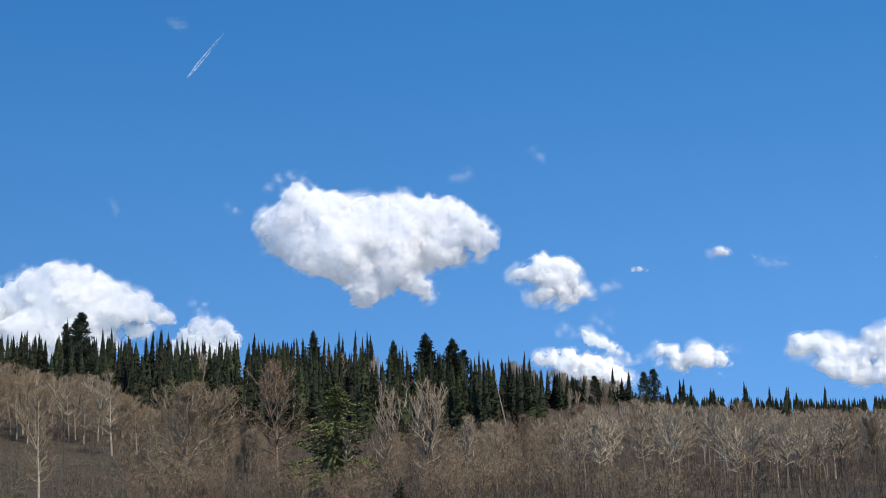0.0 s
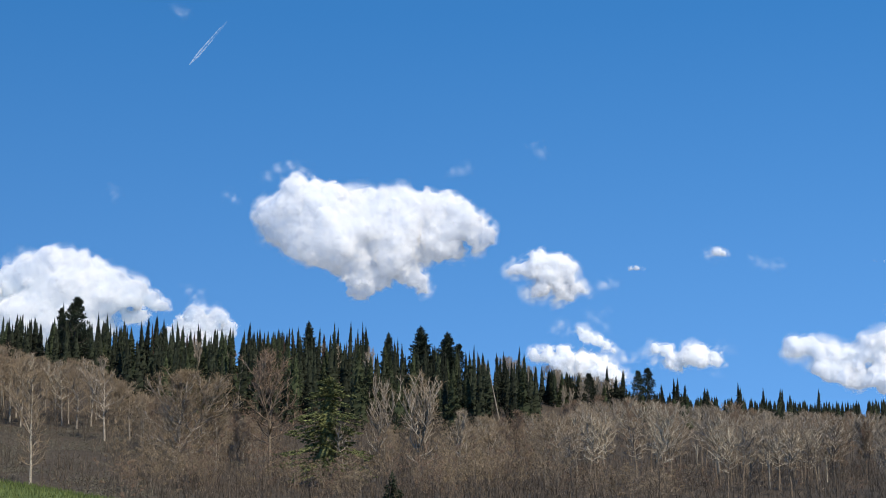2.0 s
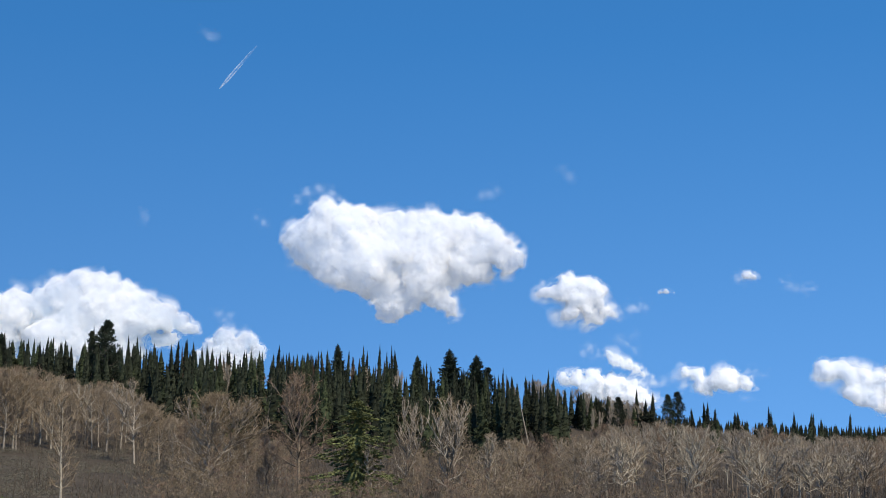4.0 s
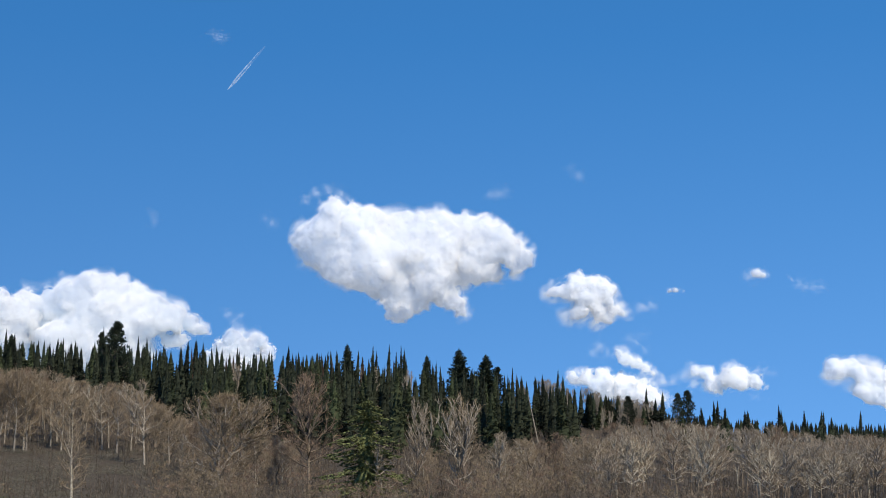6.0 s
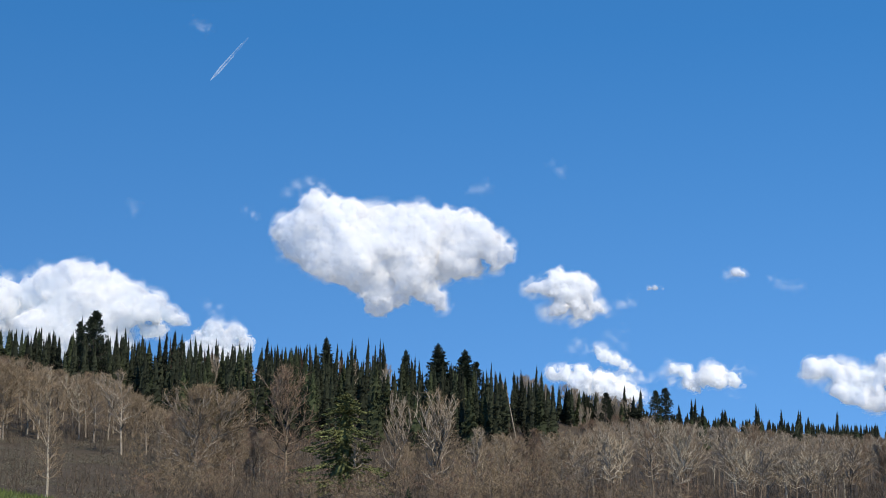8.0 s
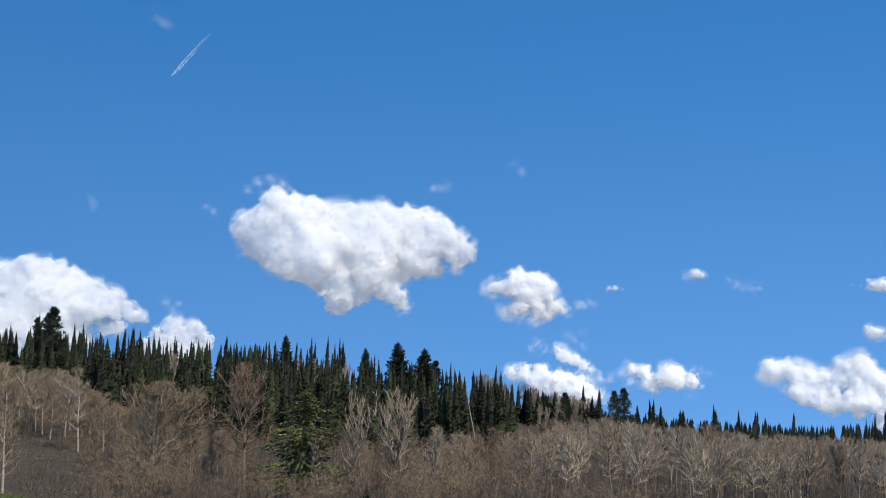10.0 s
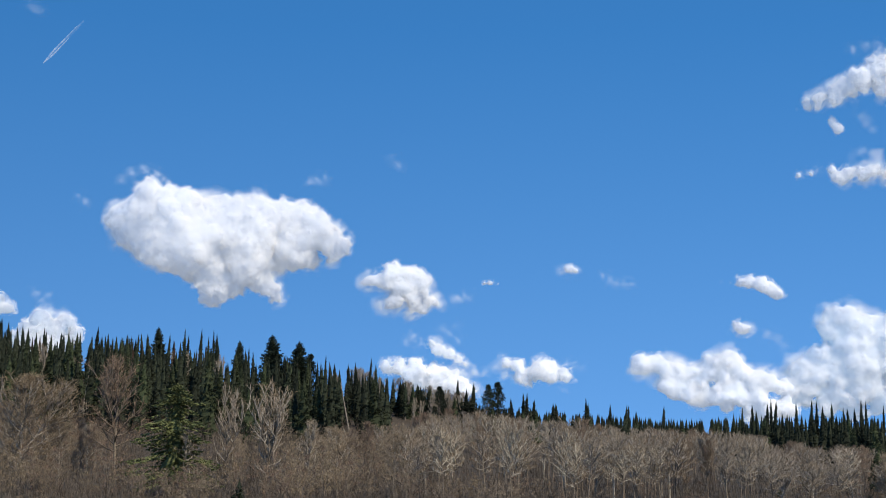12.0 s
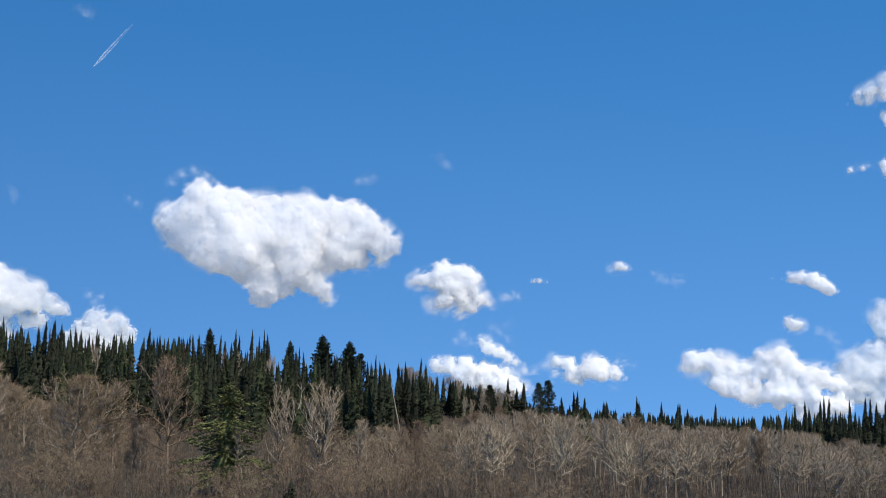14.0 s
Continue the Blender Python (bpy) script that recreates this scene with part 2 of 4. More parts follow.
def build_ground():
    radii = [0, 4, 8, 12, 16, 20, 24, 28, 31, 34, 37, 40, 43, 46, 50, 55, 60, 66, 73, 80] + [80 + 5 * i for i in range(1, 75)] + [480, 530, 600, 700, 850, 1100, 1500, 2200, 3300, 4900]
    angles = list(np.arange(-28, 32, 0.8)) + list(np.arange(32, 332, 6))
    verts, faces = [], []
    for r in radii:
        for a in angles:
            x, y = r * math.sin(radians(a)), r * math.cos(radians(a))
            verts.append((x, y, land(x, y)))
    n = len(angles)
    for i in range(len(radii) - 1):
        for k in range(n):
            k2 = (k + 1) % n
            faces.append((i * n + k, i * n + k2, (i + 1) * n + k2, (i + 1) * n + k))
    me = bpy.data.meshes.new("ground")
    me.from_pydata(verts, [], faces)
    me.polygons.foreach_set("use_smooth", [True] * len(me.polygons))
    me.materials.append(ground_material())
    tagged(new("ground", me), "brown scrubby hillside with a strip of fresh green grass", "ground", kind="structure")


build_ground()


# ---- clouds ----
class Lattice:
    """Smooth random values in space, repeating every 32 cells."""

    def __init__(self, seed):
        self.t = np.random.RandomState(seed).rand(32, 32, 32).astype(np.float32)

    def at(self, x, y, z):
        out = 0
        ix, iy, iz = np.floor(x).astype(int), np.floor(y).astype(int), np.floor(z).astype(int)
        fx, fy, fz = x - ix, y - iy, z - iz
        fx, fy, fz = (q * q * (3 - 2 * q) for q in (fx, fy, fz))
        for i in (0, 1):
            for j in (0, 1):
                for k in (0, 1):
                    w = (fx if i else 1 - fx) * (fy if j else 1 - fy) * (fz if k else 1 - fz)
                    out = out + w * self.t[(ix + i) % 32, (iy + j) % 32, (iz + k) % 32]
        return out * 2 - 1


def nets(f, origin, step):
    """The surface where the field f on a grid is zero, one vertex to a cell it passes through."""
    ins = f < 0
    n = np.array(f.shape) - 1
    pos = np.zeros((*n, 3), np.float32)
    cnt = np.zeros(n, np.float32)
    for ax in range(3):
        others = [a for a in range(3) if a != ax]
        for o1 in (0, 1):
            for o2 in (0, 1):
                lo, hi = [None] * 3, [None] * 3
                lo[ax], hi[ax] = slice(0, -1), slice(1, None)
                for a, o in zip(others, (o1, o2)):
                    lo[a] = hi[a] = slice(o, o + n[a])
                a, b = f[tuple(lo)], f[tuple(hi)]
                cross = (a < 0) != (b < 0)
                t = np.where(cross, a / np.where(a == b, 1, a - b), 0)
                pos[..., ax] += np.where(cross, t, 0)
                pos[..., others[0]] += cross * o1
                pos[..., others[1]] += cross * o2
                cnt += cross
    act = cnt > 0
    idx = np.full(n, -1, np.int64)
    idx[act] = np.arange(act.sum())
    cell = np.argwhere(act)
    verts = (cell + pos[act] / cnt[act][:, None]) * step + origin
    faces = []
    for ax in range(3):
        u, v = (ax + 1) % 3, (ax + 2) % 3
        lo, hi = [slice(None)] * 3, [slice(None)] * 3
        lo[ax], hi[ax] = slice(0, -1), slice(1, None)
        a, b = ins[tuple(lo)], ins[tuple(hi)]
        e = np.argwhere(a != b)
        e = e[(e[:, u] > 0) & (e[:, v] > 0) & (e[:, u] < n[u]) & (e[:, v] < n[v])]
        du, dv = np.eye(3, dtype=int)[u], np.eye(3, dtype=int)[v]
        q = np.stack([idx[tuple((e - s).T)] for s in (du + dv, dv, 0 * du, du)], 1)
        flip = ~a[tuple(e.T)]
        q[flip] = q[flip][:, ::-1]
        faces.append(q)
    return verts, np.concatenate(faces)


def nested(lumps, seed, flat):
    """Heaps smaller heads on the lumps, and smaller ones on those: (right, depth, up, radius)."""
    rng = random.Random(seed)
    out = []
    for u, v, r in lumps:
        w = rng.uniform(-0.35, 0.35) * r * flat
        out.append((u, w, v, r * 0.9))
        if r < 7:
            continue
        for _ in range(int(7 + r * 0.35)):
            d = Vector((rng.gauss(0, 1), rng.gauss(0, 1), rng.gauss(0.25, 1))).normalized()
            r1 = r * rng.uniform(0.22, 0.42)
            far = 1.12 * r - r1
            c = Vector((u + d.x * far, w + d.y * far * flat, v + d.z * far))
            out.append((*c, r1))
            if r1 < 6:
                continue
            for _ in range(6):
                e = (Vector((rng.gauss(0, 1), rng.gauss(0, 1), rng.gauss(0.2, 1))).normalized() + d * 0.6).normalized()
                r2 = r1 * rng.uniform(0.28, 0.48)
                out.append((*(c + e * (1.14 * r1 - r2)), r2))
    return out


def pieces(quads, count):
    """The separate closed pieces of a mesh, largest first, without the crumbs."""
    mark = np.arange(count)
    while True:
        low = mark[quads].min(1)
        after = mark.copy()
        for i in range(4):
            np.minimum.at(after, quads[:, i], low)
        after = after[after]
        if (after == mark).all():
            break
        mark = after
    owner = mark[quads[:, 0]]
    names, sizes = np.unique(owner, return_counts=True)
    order = np.argsort(-sizes)
    return [quads[owner == names[i]] for rank, i in enumerate(order) if rank == 0 or sizes[i] > 120]


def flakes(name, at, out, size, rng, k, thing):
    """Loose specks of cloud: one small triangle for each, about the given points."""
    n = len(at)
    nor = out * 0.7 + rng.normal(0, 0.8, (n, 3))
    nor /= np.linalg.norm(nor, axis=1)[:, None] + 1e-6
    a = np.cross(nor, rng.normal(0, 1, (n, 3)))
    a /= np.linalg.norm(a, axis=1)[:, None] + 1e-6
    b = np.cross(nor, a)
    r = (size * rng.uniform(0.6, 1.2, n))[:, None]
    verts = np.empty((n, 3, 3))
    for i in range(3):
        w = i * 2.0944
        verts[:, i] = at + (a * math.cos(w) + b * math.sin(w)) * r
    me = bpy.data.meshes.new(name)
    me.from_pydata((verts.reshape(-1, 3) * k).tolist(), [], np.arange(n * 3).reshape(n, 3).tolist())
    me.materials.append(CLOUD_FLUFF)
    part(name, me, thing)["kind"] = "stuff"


def cloud(bearing, height, dist, lumps, label, seed, step=3.0, billow=3.5, ragged=4.0, size=20.0, flat=0.8, group="", name="cloud", thin_only=False, fray=5.0, slant=0.5, torn=0.0, speck=0.45):
    """lumps: (right, up, radius) about the middle, in metres for a cloud 2,700 m away; farther ones are scaled up."""
    k = dist / 2685.0
    rng = np.random.RandomState(seed)
    pad = 24 if not thin_only else 12
    widest = max(r for _, _, r in lumps) * flat * 1.3
    lo = np.array([min(u - r for u, v, r in lumps) - pad, -widest - pad, min(v - r for u, v, r in lumps) - pad])
    hi = np.array([max(u + r for u, v, r in lumps) + pad, widest + pad, max(v + r for u, v, r in lumps) + pad])
    axes = [np.arange(a, b, step, dtype=np.float32) for a, b in zip(lo, hi)]
    X, Y, Z = np.meshgrid(*axes, indexing="ij")
    total = np.zeros(X.shape, np.float32)
    soft = 2.2
    heads = nested(lumps, seed, flat) if not thin_only else [(u, 0, v, r) for u, v, r in lumps]
    for u, w, v, r in heads:
        reach = r + (22 if r > 5 or thin_only else 7)
        cut = tuple(slice(max(0, int((c - reach - l) / step)), max(0, int((c + reach - l) / step) + 2)) for c, l in zip((u, w, v), lo))
        d = np.sqrt((X[cut] - u) ** 2 + ((Y[cut] - w) / (flat if r > 20 else 1.0)) ** 2 + (Z[cut] - v) ** 2) - r
        total[cut] += np.exp(np.clip(-d / soft, -40, 40))
    d = -soft * np.log(total + 1e-17)
    A = Lattice(seed)
    puff, rag = np.zeros_like(d), np.zeros_like(d)
    amp, s = 1.0, size
    for o in range(4):
        if s > 1.6 * step:
            puff += amp * np.abs(A.at(X / s + 7.3 * o, Y / s + 3.1 * o, Z / s))
            rag += amp * A.at(X / s + 11.7 * o, Y / s, Z / s + 5.9 * o)
        amp, s = amp * 0.55, s * 0.5
    # streaks that run with the wind
    c, n = math.cos(slant), math.sin(slant)
    along, over = X * c + Z * n, Z * c - X * n
    streak = A.at(along / (7 * step) + 3.3, Y / (4 * step), over / (2.6 * step)) + 0.6 * A.at(along / (3 * step), Y / (2 * step) + 9.1, over / (1.4 * step))
    patch = A.at(X / 42.0 + 1.7, Y / 42.0, Z / 42.0 + 8.2)
    thing = new(name)
    thing.matrix_world = pose(dist * math.sin(radians(bearing)) * math.cos(radians(height)), dist * math.cos(radians(bearing)) * math.cos(radians(height)), EYE[2] + dist * math.sin(radians(height)), height, 0, -bearing)
    tagged(thing, label, "cloud", group)
    if thin_only:
        dense = np.exp(-np.maximum(d + 2.0, 0) / 2.6) * np.clip(0.3 + 1.5 * streak, 0, 1) * 0.4
    else:
        low = np.clip(0.5 - 0.6 * Z / max(v + r for u, v, r in lumps), 0.15, 1.2)
        field = np.minimum(d + 1.0 - billow * (puff - 0.55) + ragged * low * rag, d + 3.5)
        verts, quads = nets(field + torn, lo, step)
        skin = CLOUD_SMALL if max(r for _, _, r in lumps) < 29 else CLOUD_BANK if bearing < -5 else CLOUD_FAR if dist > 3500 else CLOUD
        for rank, piece in enumerate(pieces(quads, len(verts))):
            used, again = np.unique(piece, return_inverse=True)
            nm = "puff" if rank else "body"
            me = bpy.data.meshes.new(nm)
            me.from_pydata((verts[used] * k).tolist(), [], again.reshape(-1, 4).tolist())
            me.polygons.foreach_set("use_smooth", [True] * len(me.polygons))
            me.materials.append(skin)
            part(nm, me, thing)
        wide = 0.7 + fray * np.clip(patch * 1.6 + 0.25 * low, 0, 1) ** 1.3
        fringe = np.where(field > -torn, np.exp(-np.maximum(field, 0) / wide), 0)
        dense = fringe * np.clip(0.55 + (1.4 if torn else 0.8) * streak, 0.04, 1) * (0.62 if torn else 0.42) * (0.45 / speck) ** 1.5
        dense *= np.clip((17 - field) / 8, 0, 1)
    many = rng.poisson(dense * step ** 3)
    spots = np.repeat(np.argwhere(many), many[many > 0], axis=0)
    if len(spots):
        # brightness put into the shape: specks tilt more or less toward the sun
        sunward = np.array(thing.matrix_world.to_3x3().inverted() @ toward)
        slope = np.stack(np.gradient(d), -1)[tuple(spots.T)]
        slope /= np.linalg.norm(slope, axis=1)[:, None] + 1e-6
        at = (spots + rng.rand(len(spots), 3)) * step + lo
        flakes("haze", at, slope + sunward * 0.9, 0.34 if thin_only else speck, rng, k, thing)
    return thing


BIG = [(-126, 56, 42), (-145, 38, 43), (-172, 24, 32), (-74, 47, 34), (-100, 78, 17), (-143, 76, 15), (-85, 38, 48), (-122, 5, 56), (-160, 2, 28), (-65, -8, 62), (-5, 20, 54), (20, 46, 31), (-30, 36, 35), (90, 42, 36), (52, 18, 54), (132, 34, 36), (160, 22, 34), (182, 4, 28), (202, -8, 18), (214, -12, 9), (192, -22, 16), (115, -10, 46), (43, -30, 48), (-25, -50, 46), (-8, -80, 35), (-18, -106, 19), (18, -74, 28), (-80, -38, 34), (-110, -30, 22), (60, -66, 23), (78, -84, 18), (91, -98, 13), (143, -22, 27)]
cloud(-1.4, 9.36, 2685, BIG, "big white heaped cloud with grey underside and ragged tail", 3, step=2.2, billow=4, ragged=4, fray=4, torn=2.4, speck=0.6)

# bearing, height above the horizon, distance, lumps, label, seed, settings
cloud(5.3, 7.68, 3000, [(-10, 25, 22), (15, 22, 20), (35, 8, 22), (-25, 12, 20), (-50, 12, 14), (-64, 8, 7), (5, 0, 28), (-10, -22, 18), (25, -22, 18), (-32, -30, 9), (50, -20, 13), (66, -26, 7), (20, -42, 7), (45, -40, 5)], "small white ragged cloud beside the big one", 11, step=1.6, torn=2.2, fray=6, ragged=4.5, group="clouds")
cloud(6.5, 4.95, 4300, [(-80, -10, 10), (-55, -12, 17), (-25, -20, 24), (10, -28, 26), (40, -36, 22), (62, -48, 18), (2, 30, 9), (-8, 38, 5), (14, 20, 13), (32, 12, 12), (48, 4, 9), (62, -4, 6), (78, -9, 4)], "white cloud with torn wisps standing behind the ridge", 12, step=1.6, torn=2.2, fray=6, ragged=4.5, group="clouds")
cloud(10.4, 4.55, 4300, [(-48, 16, 12), (-30, 14, 14), (-20, -5, 18), (10, 5, 22), (30, 12, 14), (30, -5, 18), (55, -8, 13), (72, -14, 6), (50, 8, 8), (65, 10, 3), (-68, 10, 4), (-85, 2, 3), (-50, -2, 6), (-105, 0, 3)], "white cloud low over the ridge", 13, step=1.6, torn=2.2, fray=6, ragged=4.5, group="clouds")
cloud(-13.1, 6.72, 4300, [(-40, 40, 32), (-5, 55, 30), (30, 45, 34), (70, 38, 30), (100, 22, 26), (-70, 20, 30), (0, 10, 50), (60, 0, 46), (115, 5, 30), (140, 5, 24), (165, -3, 18), (186, -12, 12), (-120, 5, 40), (-165, 15, 34), (-210, 20, 36), (-60, -40, 45), (0, -45, 45), (-150, -50, 45), (-220, -40, 45), (60, -50, 40), (125, -30, 14), (150, -28, 14)], "broad white cloud bank behind the wooded ridge", 14, step=2.9, torn=2.0, speck=0.5, group="clouds")
cloud(-7.75, 5.75, 4400, [(-15, 18, 16), (-30, 0, 16), (0, 5, 22), (25, 8, 17), (38, 14, 13), (50, -8, 18), (-50, -16, 14), (20, -30, 30), (-20, -30, 30)], "small white cloud peeping over the ridge", 15, step=1.6, torn=2.4, speck=0.6, group="clouds")
cloud(17.15, 4.5, 4150, [(-125, 18, 20), (-105, 20, 18), (-85, 10, 20), (-60, 0, 22), (-80, -18, 20), (-30, -5, 26), (0, 10, 26), (25, 18, 24), (45, 5, 22), (20, -22, 26), (-40, -28, 18), (65, -8, 20), (90, -12, 18), (115, -22, 16), (70, -28, 16), (60, -60, 18), (90, -60, 22), (120, -58, 20), (20, -48, 16), (-70, -28, 16), (-45, -34, 16), (-15, -36, 18), (5, -40, 16), (42, -42, 18), (70, -45, 18)], "long low white cloud over the ridge", 16, flat=0.5, step=2.7, torn=2.4, speck=0.6, group="clouds")
cloud(22.45, 5.2, 4450, [(-45, 62, 24), (-20, 68, 22), (-58, 42, 18), (-30, 35, 30), (0, 45, 30), (30, 45, 26), (60, 55, 22), (80, 40, 26), (110, 30, 40), (160, 20, 50), (50, 10, 40), (0, 0, 45), (-50, -8, 32), (-75, -14, 24), (-106, -30, 24), (-40, -40, 32), (0, -45, 34), (60, -25, 34), (120, -20, 40), (30, -75, 30), (-20, -80, 30), (-60, -80, 26), (-108, -66, 28), (60, -60, 20), (-88, -45, 20), (-70, -35, 22)], "tall white heaped cloud with soft grey underside over the ridge", 17, flat=0.5, step=2.9, torn=2.4, speck=0.6, group="clouds")
cloud(18.7, 7.8, 3200, [(-28, 8, 9), (-10, 8, 14), (8, 4, 15), (24, -4, 12), (38, -12, 8), (50, -18, 4), (-45, 6, 3), (-60, 6, 2.5)], "little white lens-shaped cloud", 18, step=1.5, torn=1.8, fray=2.5, group="clouds")
cloud(18.15, 6.28, 3200, [(-8, 0, 11), (6, -3, 10), (16, -6, 6)], "little white puff of cloud", 19, step=1.5, torn=1.8, fray=2.5, group="clouds")
cloud(22.4, 15.1, 2685, [(-78, -28, 10), (-55, -22, 14), (-30, -15, 18), (-5, -5, 20), (15, 5, 22), (35, 15, 22), (55, 22, 20), (72, 18, 18), (70, 0, 14), (45, -8, 16), (30, 38, 9), (50, 42, 7), (-95, -40, 4), (85, 35, 6)], "torn white cloud with frayed upper edge", 20, step=1.25, torn=2.4, fray=7, ragged=4, billow=5, slant=1.0, speck=0.4, group="clouds")
cloud(22.85, 11.82, 2685, [(-50, -4, 14), (-30, 2, 12), (-60, 10, 7), (-10, 0, 14), (12, 5, 13), (15, 28, 5), (30, -4, 12), (50, -2, 8), (-95, 4, 3), (-115, 2, 3), (45, 22, 4), (70, -6, 3)], "frayed thin white cloud", 21, step=1.25, torn=2.4, fray=7, ragged=4, billow=5, slant=1.0, speck=0.4, group="clouds")
cloud(24.75, 12.98, 2685, [(0, 0, 16), (22, 6, 18), (45, 2, 20), (-12, -14, 6), (60, 15, 18)], "torn white cloud with frayed edges", 22, step=1.25, torn=2.4, fray=7, ragged=4, billow=5, slant=1.0, speck=0.4, group="clouds")
SHREDS = [(21.67, 13.6, [(-3, 5, 9), (5, -5, 10), (10, -11, 5)], False), (22.75, 13.67, [(-6, 12, 7), (4, 0, 9), (14, -12, 5)], True), (5.0, 12.42, [(-8, 5, 5), (2, 0, 6), (9, -7, 5)], True), (2.05, 11.67, [(-14, -3, 6), (0, 0, 8), (13, 4, 6)], True), (8.7, 7.9, [(-9, 0, 6), (2, 2, 8), (11, 0, 5)], False), (11.7, 8.4, [(-12, 0, 8), (0, 2, 10), (13, 0, 8)], False), (13.55, 8.0, [(-26, 9, 5), (-15, 3, 6), (-2, -3, 6), (12, -4, 8), (23, -4, 6)], True), (-6.65, 10.57, [(-9, 5, 5), (4, -3, 6)], True), (-11.1, 10.6, [(-3, 6, 4), (3, 0, 5), (4, -8, 4)], True), (-8.85, 17.37, [(-11, 4, 5), (2, -1, 7), (13, -3, 5)], True)]
FRAYS = [(7.5, 7.3, [(-12, -3, 6), (-2, 0, 8), (10, 3, 7), (20, 2, 5)]), (5.9, 5.75, [(-14, -4, 7), (-4, 5, 8), (6, 0, 7), (12, -9, 6)]), (11.9, 4.85, [(-10, 4, 6), (2, 0, 6), (14, -1, 4)]), (-4.65, 11.6, [(-32, -10, 8), (-14, 2, 9), (8, 9, 9), (28, 2, 9), (40, -10, 8)]), (-2.6, 7.75, [(-22, 12, 7), (-8, 2, 7), (6, -8, 6)]), (-7.9, 6.85, [(-14, 10, 6), (-4, -4, 6), (8, 6, 5)]), (19.5, 5.75, [(-20, 12, 8), (-4, 4, 8), (8, -10, 7), (14, -24, 6)]), (7.2, 6.05, [(-14, 6, 6), (0, 0, 7), (14, -14, 6), (16, 14, 4)]), (22.9, 16.3, [(-20, 0, 8), (0, 6, 8), (20, 4, 8)]), (22.2, 14.55, [(-16, 6, 6), (0, 0, 7), (16, 8, 6)]), (22.6, 12.45, [(-12, 0, 6), (4, 8, 7), (18, 4, 6)]), (21.0, 11.95, [(-14, 0, 4), (0, 1, 5), (14, 0, 4)])]
SHREDS += [(b, h, lumps, True) for b, h, lumps in FRAYS]
for j, (b, h, lumps, thin) in enumerate(SHREDS):
    lumps = [(u, v, r * (1.0 if thin else 0.82)) for u, v, r in lumps]
    cloud(b, h, 2685, lumps, "shred of thin white cloud" if thin else "tiny white cloud puff", 40 + j, step=1.3, torn=0.0 if thin else 1.6, fray=1.6, slant=(j * 1.7) % 2.4 - 0.9, group="cloud shreds", name="cloud_shred", thin_only=thin)


def contrail():
    """Two side by side trails that widen and thin out behind an aircraft."""
    thing = tagged(new("contrail"), "thin white double contrail slanting down the blue sky", "contrail")
    b0, h0, b1, h1, dist = -8.4, 15.45, -7.0, 17.1, 4300

    def point(b, h):
        return Vector((math.sin(radians(b)) * math.cos(radians(h)), math.cos(radians(b)) * math.cos(radians(h)), math.sin(radians(h)))) * dist

    a, c = point(b0, h0), point(b1, h1)
    thing.location = a
    side = (c - a).cross(a).normalized()
    for nm, mat, end, off, wide in (("streak", TRAIL, 0.6, -3.2, 2.8), ("streak", TRAIL, 0.85, 3.2, 2.8), ("trail", TRAIL_END, 1.0, 0.0, 8.0)):
        s = Shape()
        path, rad = [], []
        for i in range(41):
            q = i / 40
            path.append((c - a) * q * end + side * off * min(1, q * 3))
            rad.append(wide * min(1, 0.25 + q * 3) * (1 - 0.7 * q))
        s.tube(path, rad, 8)
        part(nm, s.mesh(nm, mat, True), thing)


contrail()


